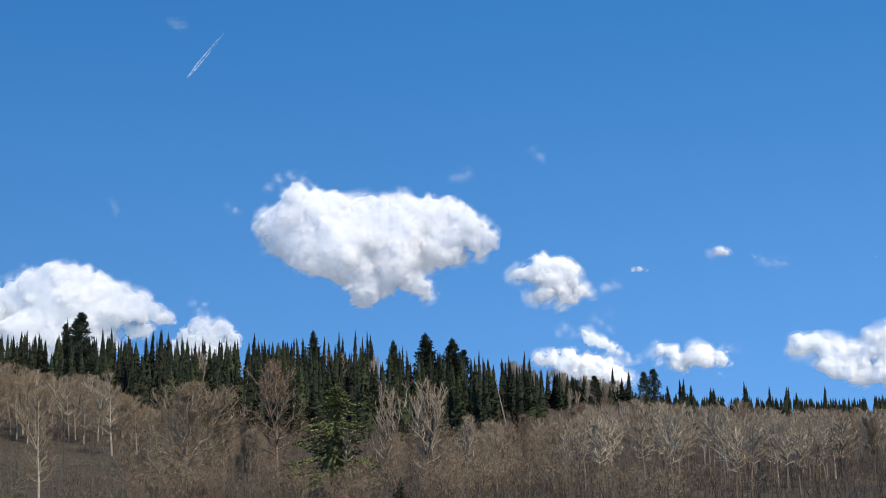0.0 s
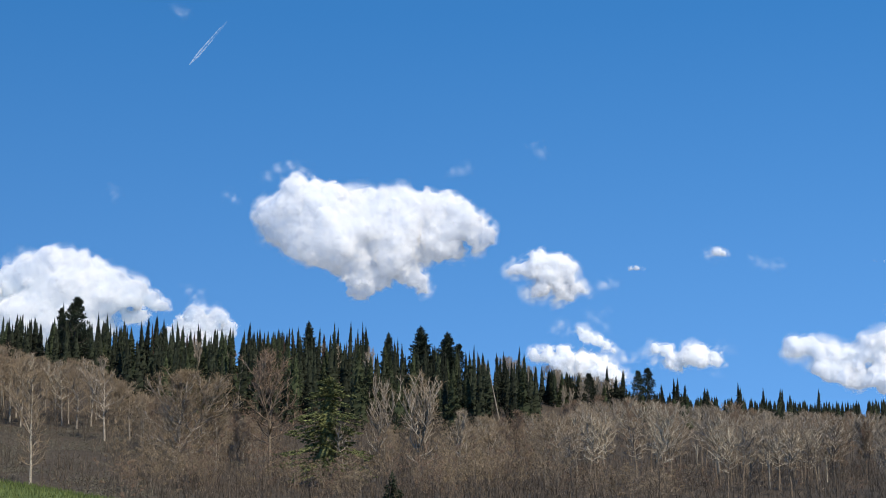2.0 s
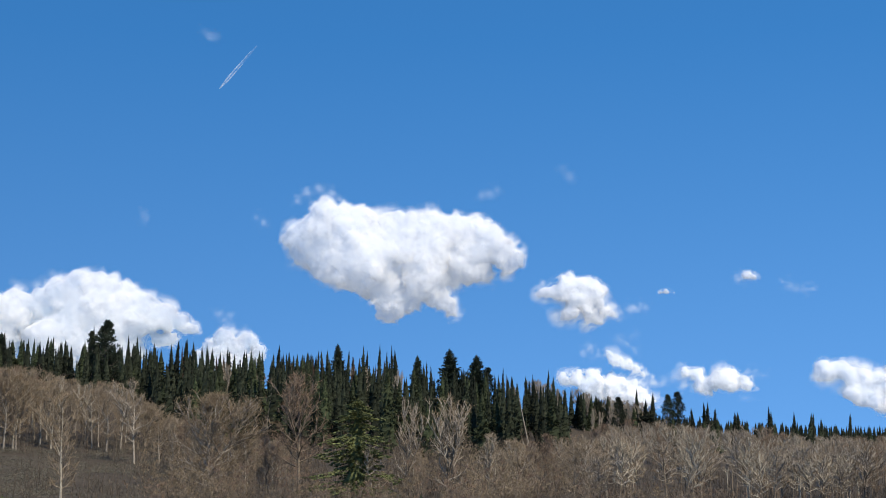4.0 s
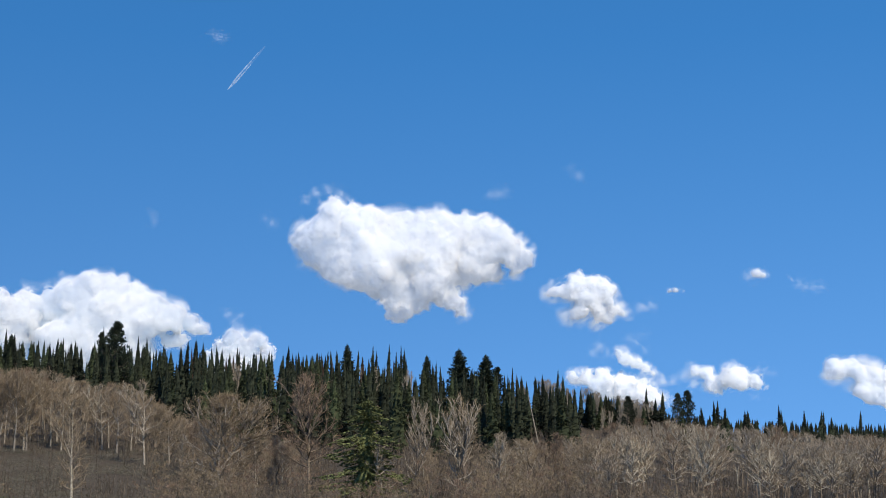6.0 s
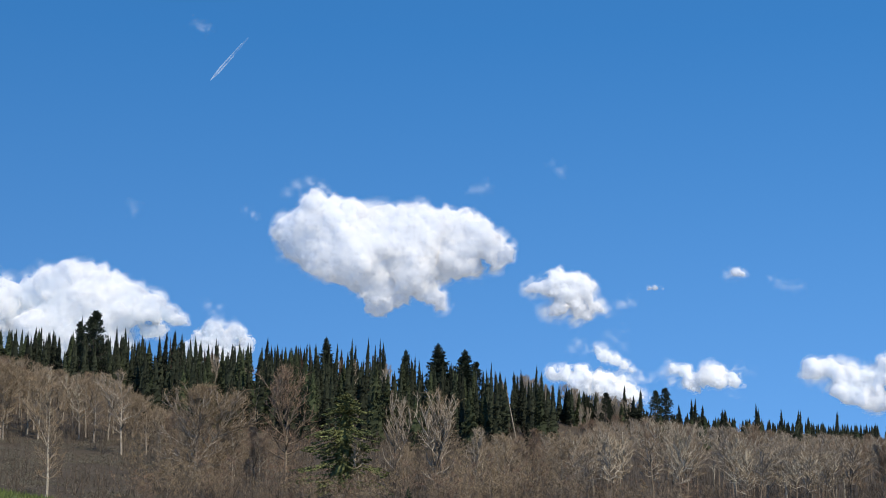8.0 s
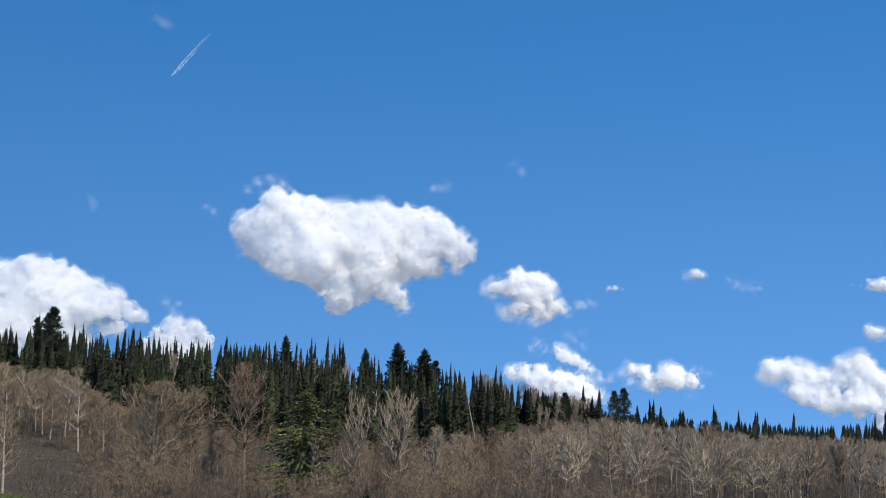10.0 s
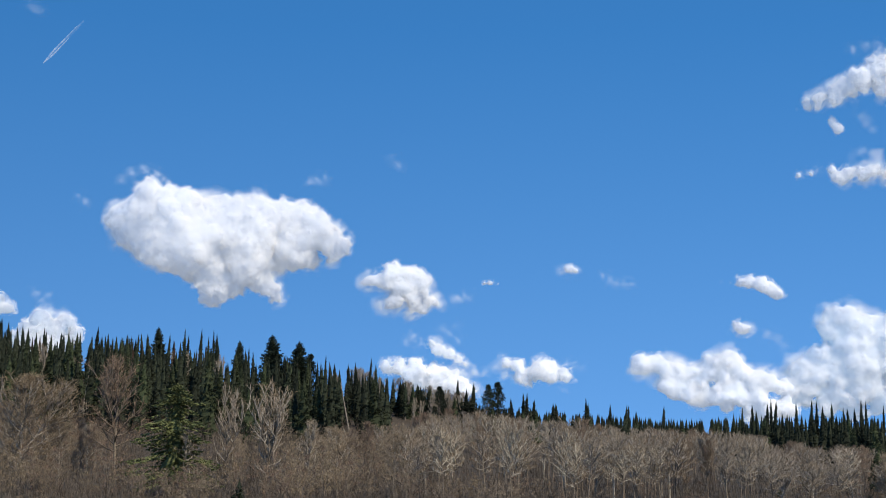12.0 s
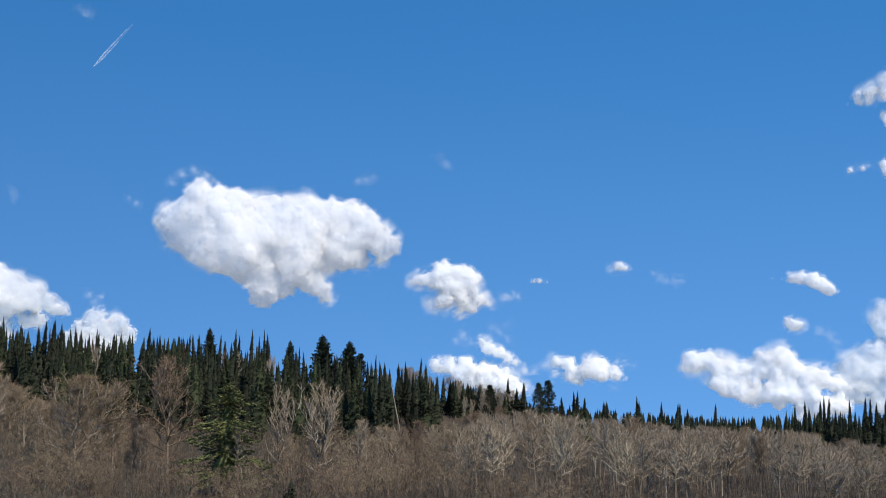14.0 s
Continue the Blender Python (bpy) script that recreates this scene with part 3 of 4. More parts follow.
# ---- trees ----
def conifer_parts(seed, height, spread, low, whorls, branches, droop, material, power=0.9, tuft=1.0, ragged=0.25, core=0.72, fine=False):
    """A trunk and a crown of drooping sprays, narrowing upward."""
    rnd = random.Random(seed)
    bend = [Vector((rnd.uniform(-0.02, 0.02), rnd.uniform(-0.02, 0.02), 0)) * height for _ in range(3)]

    def axis(t):
        return bend[0] * t * t + bend[1] * math.sin(t * 5) * 0.25 + Vector((0, 0, height * t))

    trunk = Shape()
    trunk.tube([axis(i / 8) - Vector((0, 0, 0.4 if i == 0 else 0)) for i in range(9)], [height * 0.016 * (1 - 0.93 * i / 8) for i in range(9)], 7)
    crown = Shape()
    ring = []
    for i in range(14):
        t = low + (1 - low) * i / 13.5
        r = core * spread * (1 - (t - low) / (1 - low)) ** power * (0.45 if i == 0 else 1)
        ring.append(len(crown.v))
        for k in range(8):
            a = k * math.pi / 4 + i
            crown.v.append(axis(t) + Vector((math.cos(a), math.sin(a), 0)) * r * rnd.uniform(0.6, 1.1) + Vector((0, 0, rnd.uniform(-0.2, 0.2) * (1 - t))))
    for i in range(13):
        for k in range(8):
            k2 = (k + 1) % 8
            crown.f.append((ring[i] + k, ring[i] + k2, ring[i + 1] + k2, ring[i + 1] + k))
    for w in range(whorls):
        t = low + (1 - low) * (1 - max(0.0, 1 - (w + rnd.uniform(-1, 1)) / whorls) ** 1.25)
        t = max(low, min(t, 0.995))
        reach = spread * (1 - (t - low) / (1 - low)) ** power
        if t < low + 0.1:
            reach *= 0.65 + 3.5 * (t - low)
        reach = max(reach, 0.05) * rnd.uniform(1 - ragged, 1 + ragged)
        for b in range(branches if reach > 0.35 else 4):
            a = rnd.uniform(0, 2 * math.pi)
            ln = reach * rnd.uniform(0.65, 1.15)
            dip = droop * rnd.uniform(0.6, 1.4)
            out = Vector((math.cos(a), math.sin(a), 0))
            side = Vector((-out.y, out.x, 0))
            root = axis(t) + Vector((0, 0, rnd.uniform(-0.25, 0.05)))
            n = 3 if ln < 0.8 else 4
            if fine:
                n = int(3 + ln * 8)
            for i in range(n):
                q = (i + 0.6) / n
                p = root + out * ln * q + Vector((0, 0, -dip * ln * q * q + 0.18 * ln * q * q * q))
                g = (0.07 + 0.4 * ln * (1.1 - 0.55 * q)) * tuft
                if fine:
                    g = min(g, 0.17)
                for sgn in (-1, 1):
                    tip = p + (side * sgn * rnd.uniform(0.5, 1.0) + out * rnd.uniform(0.2, 0.7)) * g + Vector((0, 0, rnd.uniform(-1.3, 0.1) * g))
                    back = p - out * g * 0.55 + Vector((0, 0, rnd.uniform(-0.15, 0.25) * g))
                    front = p + out * g * 0.5 + Vector((0, 0, rnd.uniform(-0.35, 0.15) * g))
                    crown.tri(back, front, tip)
            end = root + out * ln + Vector((0, 0, -dip * ln + 0.18 * ln))
            g = min(0.3, 0.06 + 0.25 * ln) * tuft
            crown.tri(end - out * g + side * g * 0.5, end - out * g - side * g * 0.5, end + out * g + Vector((0, 0, 0.1)))
            crown.tri(end - out * g + Vector((0, 0, g * 0.4)), end - out * g - Vector((0, 0, g * 0.6)), end + out * g * 0.6)
    tip = axis(1)
    for k in range(3):
        o = Vector((math.cos(k * 2.1), math.sin(k * 2.1), 0)) * 0.05
        crown.tri(tip - Vector((0, 0, 0.7)) + o, tip - Vector((0, 0, 0.7)) - o, tip + Vector((0, 0, 0.25)))
    return trunk, crown


def conifer_maker(name, bark, needles, *args, **kw):
    def make():
        thing = new(name)
        trunk, crown = conifer_parts(*args, needles, **kw)
        part("trunk", trunk.mesh("trunk", bark, True), thing)
        part("crown", crown.mesh("crown", needles), thing)
        return thing

    return make


def pine_maker(name, seed, height, spread, clumps):
    """An open, round-headed conifer: bare-ish limbs that end in tufts."""
    def make():
        rnd = random.Random(seed)
        thing = new(name)
        trunk, crown = Shape(), Shape()
        lean = Vector((rnd.uniform(-0.4, 0.4), rnd.uniform(-0.3, 0.3), 0))

        def axis(t):
            return lean * t * t + Vector((0.12 * math.sin(t * 7 + seed), 0.1 * math.cos(t * 6), height * t))

        trunk.tube([axis(i / 9) - Vector((0, 0, 0.4 if i == 0 else 0)) for i in range(10)], [0.2 * (1 - 0.92 * i / 9) * height / 11 for i in range(10)], 7)
        for c in range(clumps):
            t = 0.16 + 0.82 * (c + rnd.random()) / clumps
            prof = math.sin(min(1, (t - 0.1) * 3) * math.pi * 0.5) * max(0.02, 1 - max(0, t - 0.2) / 0.8) ** 0.8
            ln = max(0.12, spread * prof * rnd.uniform(0.5, 1.1))
            a = rnd.uniform(0, 2 * math.pi)
            out = Vector((math.cos(a), math.sin(a), 0))
            end = axis(t) + out * ln + Vector((0, 0, ln * rnd.uniform(0.0, 0.5)))
            mid = axis(t) + out * ln * 0.55 + Vector((0, 0, -0.05 * ln))
            trunk.tube([axis(t), mid, end], [0.05, 0.035, 0.012], 4)
            g = rnd.uniform(0.5, 0.85) * (1.2 - 0.75 * t)
            for k in range(44):
                v = Vector((rnd.gauss(0, 1), rnd.gauss(0, 1), rnd.gauss(0, 0.7)))
                v = v.normalized() * g * rnd.uniform(0.3, 1.0)
                p = end.lerp(mid, rnd.random() ** 2) + v
                d = (v.normalized() + Vector((0, 0, 0.5))).normalized() * rnd.uniform(0.2, 0.42)
                s = d.cross(Vector((rnd.uniform(-1, 1), rnd.uniform(-1, 1), rnd.uniform(-1, 1)))).normalized() * 0.1
                crown.tri(p - s, p + s, p + d)
        part("trunk", trunk.mesh("trunk", FIR_BARK, True), thing)
        part("crown", crown.mesh("crown", PINE), thing)
        return thing

    return make


def aspen_maker(name, seed, height, bark, twig, bud, limbs, spread, first=0.3, buds=1, stems=1, subs=6, wood_scale=1.0, twiggy=1.0, steep=1.0, limb_bark=None, forks=1):
    """A leafless broad-leaved tree: a wavy stem, rising limbs that fork twice, a haze of fine twigs and buds."""
    def make():
        rnd = random.Random(seed)
        thing = new(name)
        wood, boughs, twigs, tips = Shape(), Shape(), Shape(), Shape()
        up = Vector((0, 0, 1))

        def any_way():
            return Vector((rnd.gauss(0, 1), rnd.gauss(0, 1), rnd.gauss(0, 1))).normalized()

        def grow(p, d, length, lift, count, wander):
            path = [p]
            for _ in range(count):
                d = (d + up * (lift / count) + any_way() * wander).normalized()
                p = p + d * (length / count)
                path.append(p)
            return path

        def along(path, q):
            i = min(int(q * (len(path) - 1)), len(path) - 2)
            return path[i].lerp(path[i + 1], q * (len(path) - 1) - i), (path[i + 1] - path[i]).normalized()

        def spray(path, count, length):
            for _ in range(max(1, int(count * twiggy + rnd.random()))):
                p, d = along(path, rnd.uniform(0.2, 1.0))
                d = (d * 0.7 + any_way() * 0.9 + up * 0.3).normalized()
                e = p + d * length * rnd.uniform(0.5, 1.3)
                s = d.cross(any_way()).normalized() * 0.0125
                twigs.tri(p - s, p + s, e)
                for _ in range(buds):
                    c = p.lerp(e, rnd.uniform(0.4, 1.0))
                    s = any_way() * 0.022
                    tips.tri(c - s, c + s, c + any_way() * 0.035 - up * 0.03)

        for st in range(stems):
            ln = height * (1 if st == 0 else rnd.uniform(0.6, 0.98))
            base = Vector((0, 0, -0.3)) if stems == 1 else Vector((rnd.gauss(0, 0.45), rnd.gauss(0, 0.45), -0.3))
            lean = Vector((rnd.uniform(-0.05, 0.05), rnd.uniform(-0.05, 0.05), 0)) * (1 if stems == 1 else 3.5) * ln
            ph, sway = rnd.uniform(0, 6), 0.014 * ln
            stem = [base + lean * (i / 10) ** 1.4 + Vector((math.sin(i * 0.95 + ph) * sway * i / 10, math.cos(i * 0.8 + ph) * sway * i / 10, ln * 0.97 * i / 10)) for i in range(11)]
            thick = 0.0125 * ln * (1 if stems == 1 else 0.55)
            if stems > 1:
                wood = Shape()
            wood.tube(stem, [thick * (1 - 0.92 * (i / 10) ** 1.1) for i in range(11)], 7 if stems == 1 else 5)
            if stems > 1:
                part("stem", wood.mesh("stem", bark, True), thing)
            leaders = [(stem, first, limbs if st == 0 else max(3, int(limbs * 0.7)))]
            for _ in range(forks if stems == 1 else 0):
                t = rnd.uniform(0.3, 0.55)
                p, d = along(stem, t)
                a = rnd.uniform(0, 6.283)
                lead = grow(p, (up + Vector((math.cos(a), math.sin(a), 0)) * rnd.uniform(0.4, 0.7)).normalized(), ln * (0.97 - t) * rnd.uniform(0.8, 1.0), 0.7, 8, 0.07)
                wood.tube(lead, [thick * (1 - 0.85 * t) * 0.8 * (1 - 0.85 * j / 8) for j in range(9)], 6)
                leaders.append((lead, 0.25, int(limbs * 0.45)))
            for path, low, count in leaders:
                spray(path[4:], 14, 0.06 * ln)
                for k in range(count):
                    q = low + (0.98 - low) * ((k + rnd.random()) / count)
                    p, _ = along(path, q)
                    u = max(0.0, min(1.0, (p.z / ln - first) / (1 - first)))
                    a = k * 2.4 + rnd.uniform(-0.6, 0.6)
                    el = radians(max(2, min(82, (18 + 48 * u) * steep + rnd.gauss(0, 11))))
                    shell = spread * math.sqrt(max(0.04, 1 - ((u - 0.4) / 0.63) ** 2)) * rnd.uniform(0.6, 1.1)
                    length = min(shell / max(0.75, math.cos(el)), max(0.25, (1.03 * ln - p.z) / (math.sin(el) + 0.35)))
                    d = Vector((math.cos(a) * math.cos(el), math.sin(a) * math.cos(el), math.sin(el)))
                    limb = grow(p, d, length, 0.45, 4, 0.2)
                    r0 = max(0.03, thick * (1 - 0.85 * q) * 0.5) * wood_scale
                    boughs.tube(limb, [r0 * (1 - 0.72 * j / 4) for j in range(5)], 3 if r0 < 0.05 else 4)
                    spray(limb, 5, 0.06 * ln)
                    for _ in range(subs):
                        q2 = rnd.uniform(0.18, 1.0)
                        p2, d2 = along(limb, q2)
                        d2 = (d2 + any_way() * 0.85 + up * 0.2).normalized()
                        l2 = length * rnd.uniform(0.26, 0.5) * (1.15 - 0.5 * q2)
                        sub = grow(p2, d2, l2, 0.35, 2, 0.25)
                        if stems > 1:
                            boughs.cone(sub[0], sub[2], 0.024 * wood_scale)
                        else:
                            boughs.tube(sub, [0.026 * wood_scale, 0.019 * wood_scale, 0.006], 3)
                        spray(sub, 3, 0.05 * ln)
                        for _ in range(3):
                            p3, d3 = along(sub, rnd.uniform(0.25, 1.0))
                            d3 = (d3 + any_way() * 0.8 + up * 0.2).normalized()
                            end = p3 + d3 * l2 * rnd.uniform(0.35, 0.6)
                            twigs.cone(p3, end, 0.014)
                            spray([p3, end], 3.2, 0.045 * ln)
        if stems == 1:
            part("trunk", wood.mesh("trunk", bark, True), thing)
        limb_work = part("branchwork", boughs.mesh("branchwork", limb_bark or bark, True), thing)
        if stems > 1:
            limb_work["kind"] = "stuff"
        part("crown", twigs.mesh("crown", twig, second=(tips, bud)), thing)
        return thing

    return make


def spot(bearing, dist, scale=1.0, wide=None, turn=None, rnd=random):
    x, y = dist * math.sin(radians(bearing)), dist * math.cos(radians(bearing))
    w = wide or scale
    return pose(x, y, land(x, y) - 0.1, 0, 0, rnd.uniform(0, 360) if turn is None else turn) @ Matrix.Diagonal((w, w, scale, 1))


def rise_to(bearing, top, dist):
    """How tall a tree at that distance is whose tip stands at that angle above the horizon."""
    x, y = dist * math.sin(radians(bearing)), dist * math.cos(radians(bearing))
    return EYE[2] + dist * math.tan(radians(top)) - land(x, y)


FIRS = [
    (conifer_maker("fir_tree", FIR_BARK, FIR, 1, 10, 1.2, 0.04, 36, 6, 0.55, power=0.8, core=0.84), "slim dark green fir with a spire top on the ridge", "tree"),
    (conifer_maker("fir_tree", FIR_BARK, FIR, 2, 10, 1.0, 0.03, 38, 6, 0.6, power=0.72, core=0.84), "very narrow dark fir spire on the wooded ridge", "tree"),
    (conifer_maker("fir_tree", FIR_BARK, FIR_OLIVE, 3, 10, 1.5, 0.05, 36, 6, 0.5, power=0.85, core=0.82), "dark green fir with drooping boughs on the slope", "tree"),
    (conifer_maker("fir_tree", FIR_BARK, FIR, 4, 10, 0.88, 0.1, 36, 5, 0.6, power=0.75, ragged=0.4), "thin patchy dark fir among bare trees", "tree"),
    (conifer_maker("fir_tree", FIR_BARK, FIR_OLIVE, 5, 10, 1.8, 0.04, 34, 7, 0.45, power=0.9, core=0.82), "broad-skirted dark green fir on the slope", "tree"),
    (conifer_maker("fir_tree", FIR_BARK, FIR, 6, 10, 1.1, 0.15, 38, 6, 0.55, power=0.8, ragged=0.35), "gappy dark fir with a bare lower trunk", "tree"),
    (conifer_maker("fir_tree", FIR_BARK, FIR_RUST, 7, 10, 0.85, 0.12, 34, 5, 0.55, power=0.7, ragged=0.45, core=0.55), "dead fir with rust-brown needles", "tree"),
]
SPIRES_WEST = [(-16.20, 6.35), (-15.92, 6.23), (-14.41, 6.07), (-14.19, 6.08), (-13.90, 5.88), (-12.71, 6.55), (-11.46, 6.21), (-11.11, 6.19), (-10.57, 5.97), (-9.88, 5.92), (-9.70, 6.09), (-9.41, 6.10), (-9.30, 6.14), (-9.09, 6.02), (-8.71, 5.84), (-8.55, 5.95), (-8.33, 5.80), (-7.81, 5.87), (-5.93, 5.96), (-5.50, 5.73), (-4.89, 5.71), (-4.78, 5.69), (-4.46, 5.78), (-4.25, 5.78), (-4.04, 5.78)]
SPIRES_MID = [(-3.31, 5.79), (-2.74, 6.00), (-2.61, 5.79), (-2.14, 6.05), (-1.84, 5.75), (-1.63, 6.01), (-1.50, 5.86), (2.54, 5.16), (2.86, 4.84), (3.47, 4.84), (3.71, 4.90), (4.22, 5.08), (4.49, 4.83), (5.35, 4.25), (5.59, 4.29), (6.45, 4.08), (7.52, 4.34), (7.85, 3.96), (8.11, 4.21), (9.61, 3.63), (10.05, 3.83), (10.13, 3.85), (10.39, 3.60), (11.17, 3.47), (11.29, 3.46), (12.40, 3.66), (12.47, 3.49), (13.28, 3.46), (13.84, 3.43), (13.92, 3.41), (14.27, 3.20), (15.22, 3.41)]
SPIRES_EAST = [(17.79, 3.15), (18.10, 3.36), (18.52, 3.49), (18.64, 3.26), (19.03, 3.51), (19.16, 3.68), (19.28, 3.61), (19.58, 3.16), (20.07, 3.53), (20.58, 3.62), (20.77, 3.58), (20.99, 3.41), (21.35, 3.52), (21.75, 3.35), (21.93, 3.35), (22.15, 3.35), (22.34, 3.68), (22.52, 3.60), (23.13, 3.44), (23.59, 2.97), (23.83, 3.11), (24.11, 3.07), (24.23, 3.40)]
PINES = [
    (conifer_maker("pine_tree", FIR_BARK, PINE, 24, 12, 2.35, 0.08, 95, 10, 0.1, power=0.58, ragged=0.35, core=0.7, tuft=0.65), "round-topped dark green conifer rising above the ridge", "tree"),
    (pine_maker("pine_tree", 22, 12, 3.1, 90), "open-crowned dark green pine on the ridge", "tree"),
    (pine_maker("pine_tree", 25, 12, 3.0, 125), "broad ragged dark green pine above the ridge", "tree"),
]
rnd = random.Random(5)
places = []
for b, e in SPIRES_WEST + SPIRES_MID + SPIRES_EAST:
    d = crest(b)[1] - rnd.uniform(10, 45)
    h = rise_to(b, e, d) + 0.1
    kind = rnd.choice((0, 1, 1, 3, 3, 5))
    places.append((spot(b, d, h / 10.2, rnd.uniform(0.9, 1.2) * (1.25 if b > 7 else 1.0), rnd=rnd), kind))
# trees of the slope under the skyline
SKY_B = (-18, -12, -8, -4, 0, 3, 5, 7, 8.5, 12, 16, 20, 26)
SKY_E = (6.1, 5.98, 5.82, 5.72, 5.5, 4.85, 4.4, 3.95, 3.5, 3.2, 3.0, 3.2, 3.0)
wanted = 0
while wanted < 218:
    b = rnd.uniform(-17.5, 26)
    top, dist = crest(b)
    if b > 7 and rnd.random() < 0.45:
        continue
    near = 265 if b < -10.5 else 195 if b < 2 else 225 if b < 5 else 305
    d = rnd.uniform(near, dist - 2)
    h = rnd.uniform(7.5, 12.5)
    limit = rise_to(b, float(np.interp(b, SKY_B, SKY_E)) - abs(rnd.gauss(0, 0.12)), d)
    h = min(h, limit)
    if h < 4.5:
        continue
    kind = rnd.choice((0, 1, 2, 2, 3, 4, 4, 5))
    places.append((spot(b, d, h / 10.2, rnd.uniform(0.85, 1.2), rnd=rnd), kind))
    wanted += 1
for _ in range(16):  # dead ones among the living
    b = rnd.uniform(-9.5, 4)
    d = crest(b)[1] - rnd.uniform(15, 70)
    h = min(11, rise_to(b, float(np.interp(b, SKY_B, SKY_E)) - rnd.uniform(-0.12, 0.4), d))
    places.append((spot(b, d, h / 10.2, rnd.uniform(0.8, 1.1), rnd=rnd), 6))
plant_all(FIRS, places, "firs of the ridge")


def far_wood():
    """The uncounted firs that stand behind and between the others, as one mass."""
    rnd = random.Random(77)
    trunks, crowns = Shape(), Shape()
    done = 0
    while done < 620:
        b = rnd.uniform(-17.5, 26) if rnd.random() < 0.75 else rnd.uniform(7, 26)
        dist = crest(b)[1]
        near = 275 if b < -10.5 else 205 if b < 2 else 235 if b < 5 else 320
        d = rnd.uniform(near, dist + 6)
        h = min(rnd.uniform(7, 12), rise_to(b, float(np.interp(b, SKY_B, SKY_E)) - 0.05 - abs(rnd.gauss(0, 0.14)), d))
        if h < 4:
            continue
        x, y = d * math.sin(radians(b)), d * math.cos(radians(b))
        base = Vector((x, y, land(x, y) - 0.2))
        t, c = conifer_parts(1000 + done, h, rnd.uniform(0.9, 1.45) * (1.2 if b > 7 else 1.0), 0.04, 13, 3, 0.7, FIR, power=0.82, tuft=1.5, core=0.82)
        for src, dst in ((t, trunks), (c, crowns)):
            n = len(dst.v)
            dst.v += [v + base for v in src.v]
            dst.f += [tuple(k + n for k in f) for f in src.f]
        done += 1
    thing = tagged(new("fir_wood"), "dense dark green fir wood covering the hillside", "woodland", kind="stuff")
    part("trunk_mass", trunks.mesh("trunk_mass", FIR_BARK, True), thing)["kind"] = "stuff"
    part("crown_mass", crowns.mesh("crown_mass", FIR), thing)["kind"] = "stuff"


far_wood()
broad = [(-12.28, 6.77, 300, 2, 1.35), (-12.75, 6.35, 303, 2, 0.75), (-3.66, 6.06, 300, 0, 0.95), (-0.68, 5.65, 300, 0, 0.85), (0.58, 5.9, 290, 0, 1.45), (1.52, 5.68, 292, 0, 1.4), (2.0, 5.2, 296, 1, 1.05), (6.85, 4.07, 300, 1, 0.85), (8.66, 4.16, 320, 1, 0.8), (9.08, 4.26, 322, 1, 0.95), (-16.0, 6.2, 310, 0, 0.9)]
plant_all(PINES, [(spot(b, d, rise_to(b, e, d) / 12.2, w, rnd=rnd), k) for b, e, d, k, w in broad], "pines of the ridge")

# one green spruce on the lower slope, small dark ones in the thicket
SPRUCES = [(conifer_maker("spruce_tree", FIR_BARK, SPRUCE, 31, 11, 3.2, 0.12, 48, 9, 0.4, power=0.6, tuft=1.0, ragged=0.7, core=0.3, fine=True), "yellow-green spruce with drooping boughs among bare aspens", "tree")]
plant_all(SPRUCES, [(spot(-3.0, 112, rise_to(-3.0, 4.1, 112) / 11.2, 0.95, rnd=rnd), 0)], "spruces")
YOUNG = [(conifer_maker("young_spruce", FIR_BARK, FIR, 33, 4, 1.1, 0.02, 26, 7, 0.4, power=0.9), "young dark green spruce standing in the thicket", "tree")]
plant_all(YOUNG, [(spot(b, d, max(0.5, rise_to(b, e, d) / 4.1), 0.72, rnd=rnd), 0) for b, e, d in ((-0.5, 0.55, 83), (22.67, 1.54, 150), (19.34, 0.79, 140))], "young spruces")

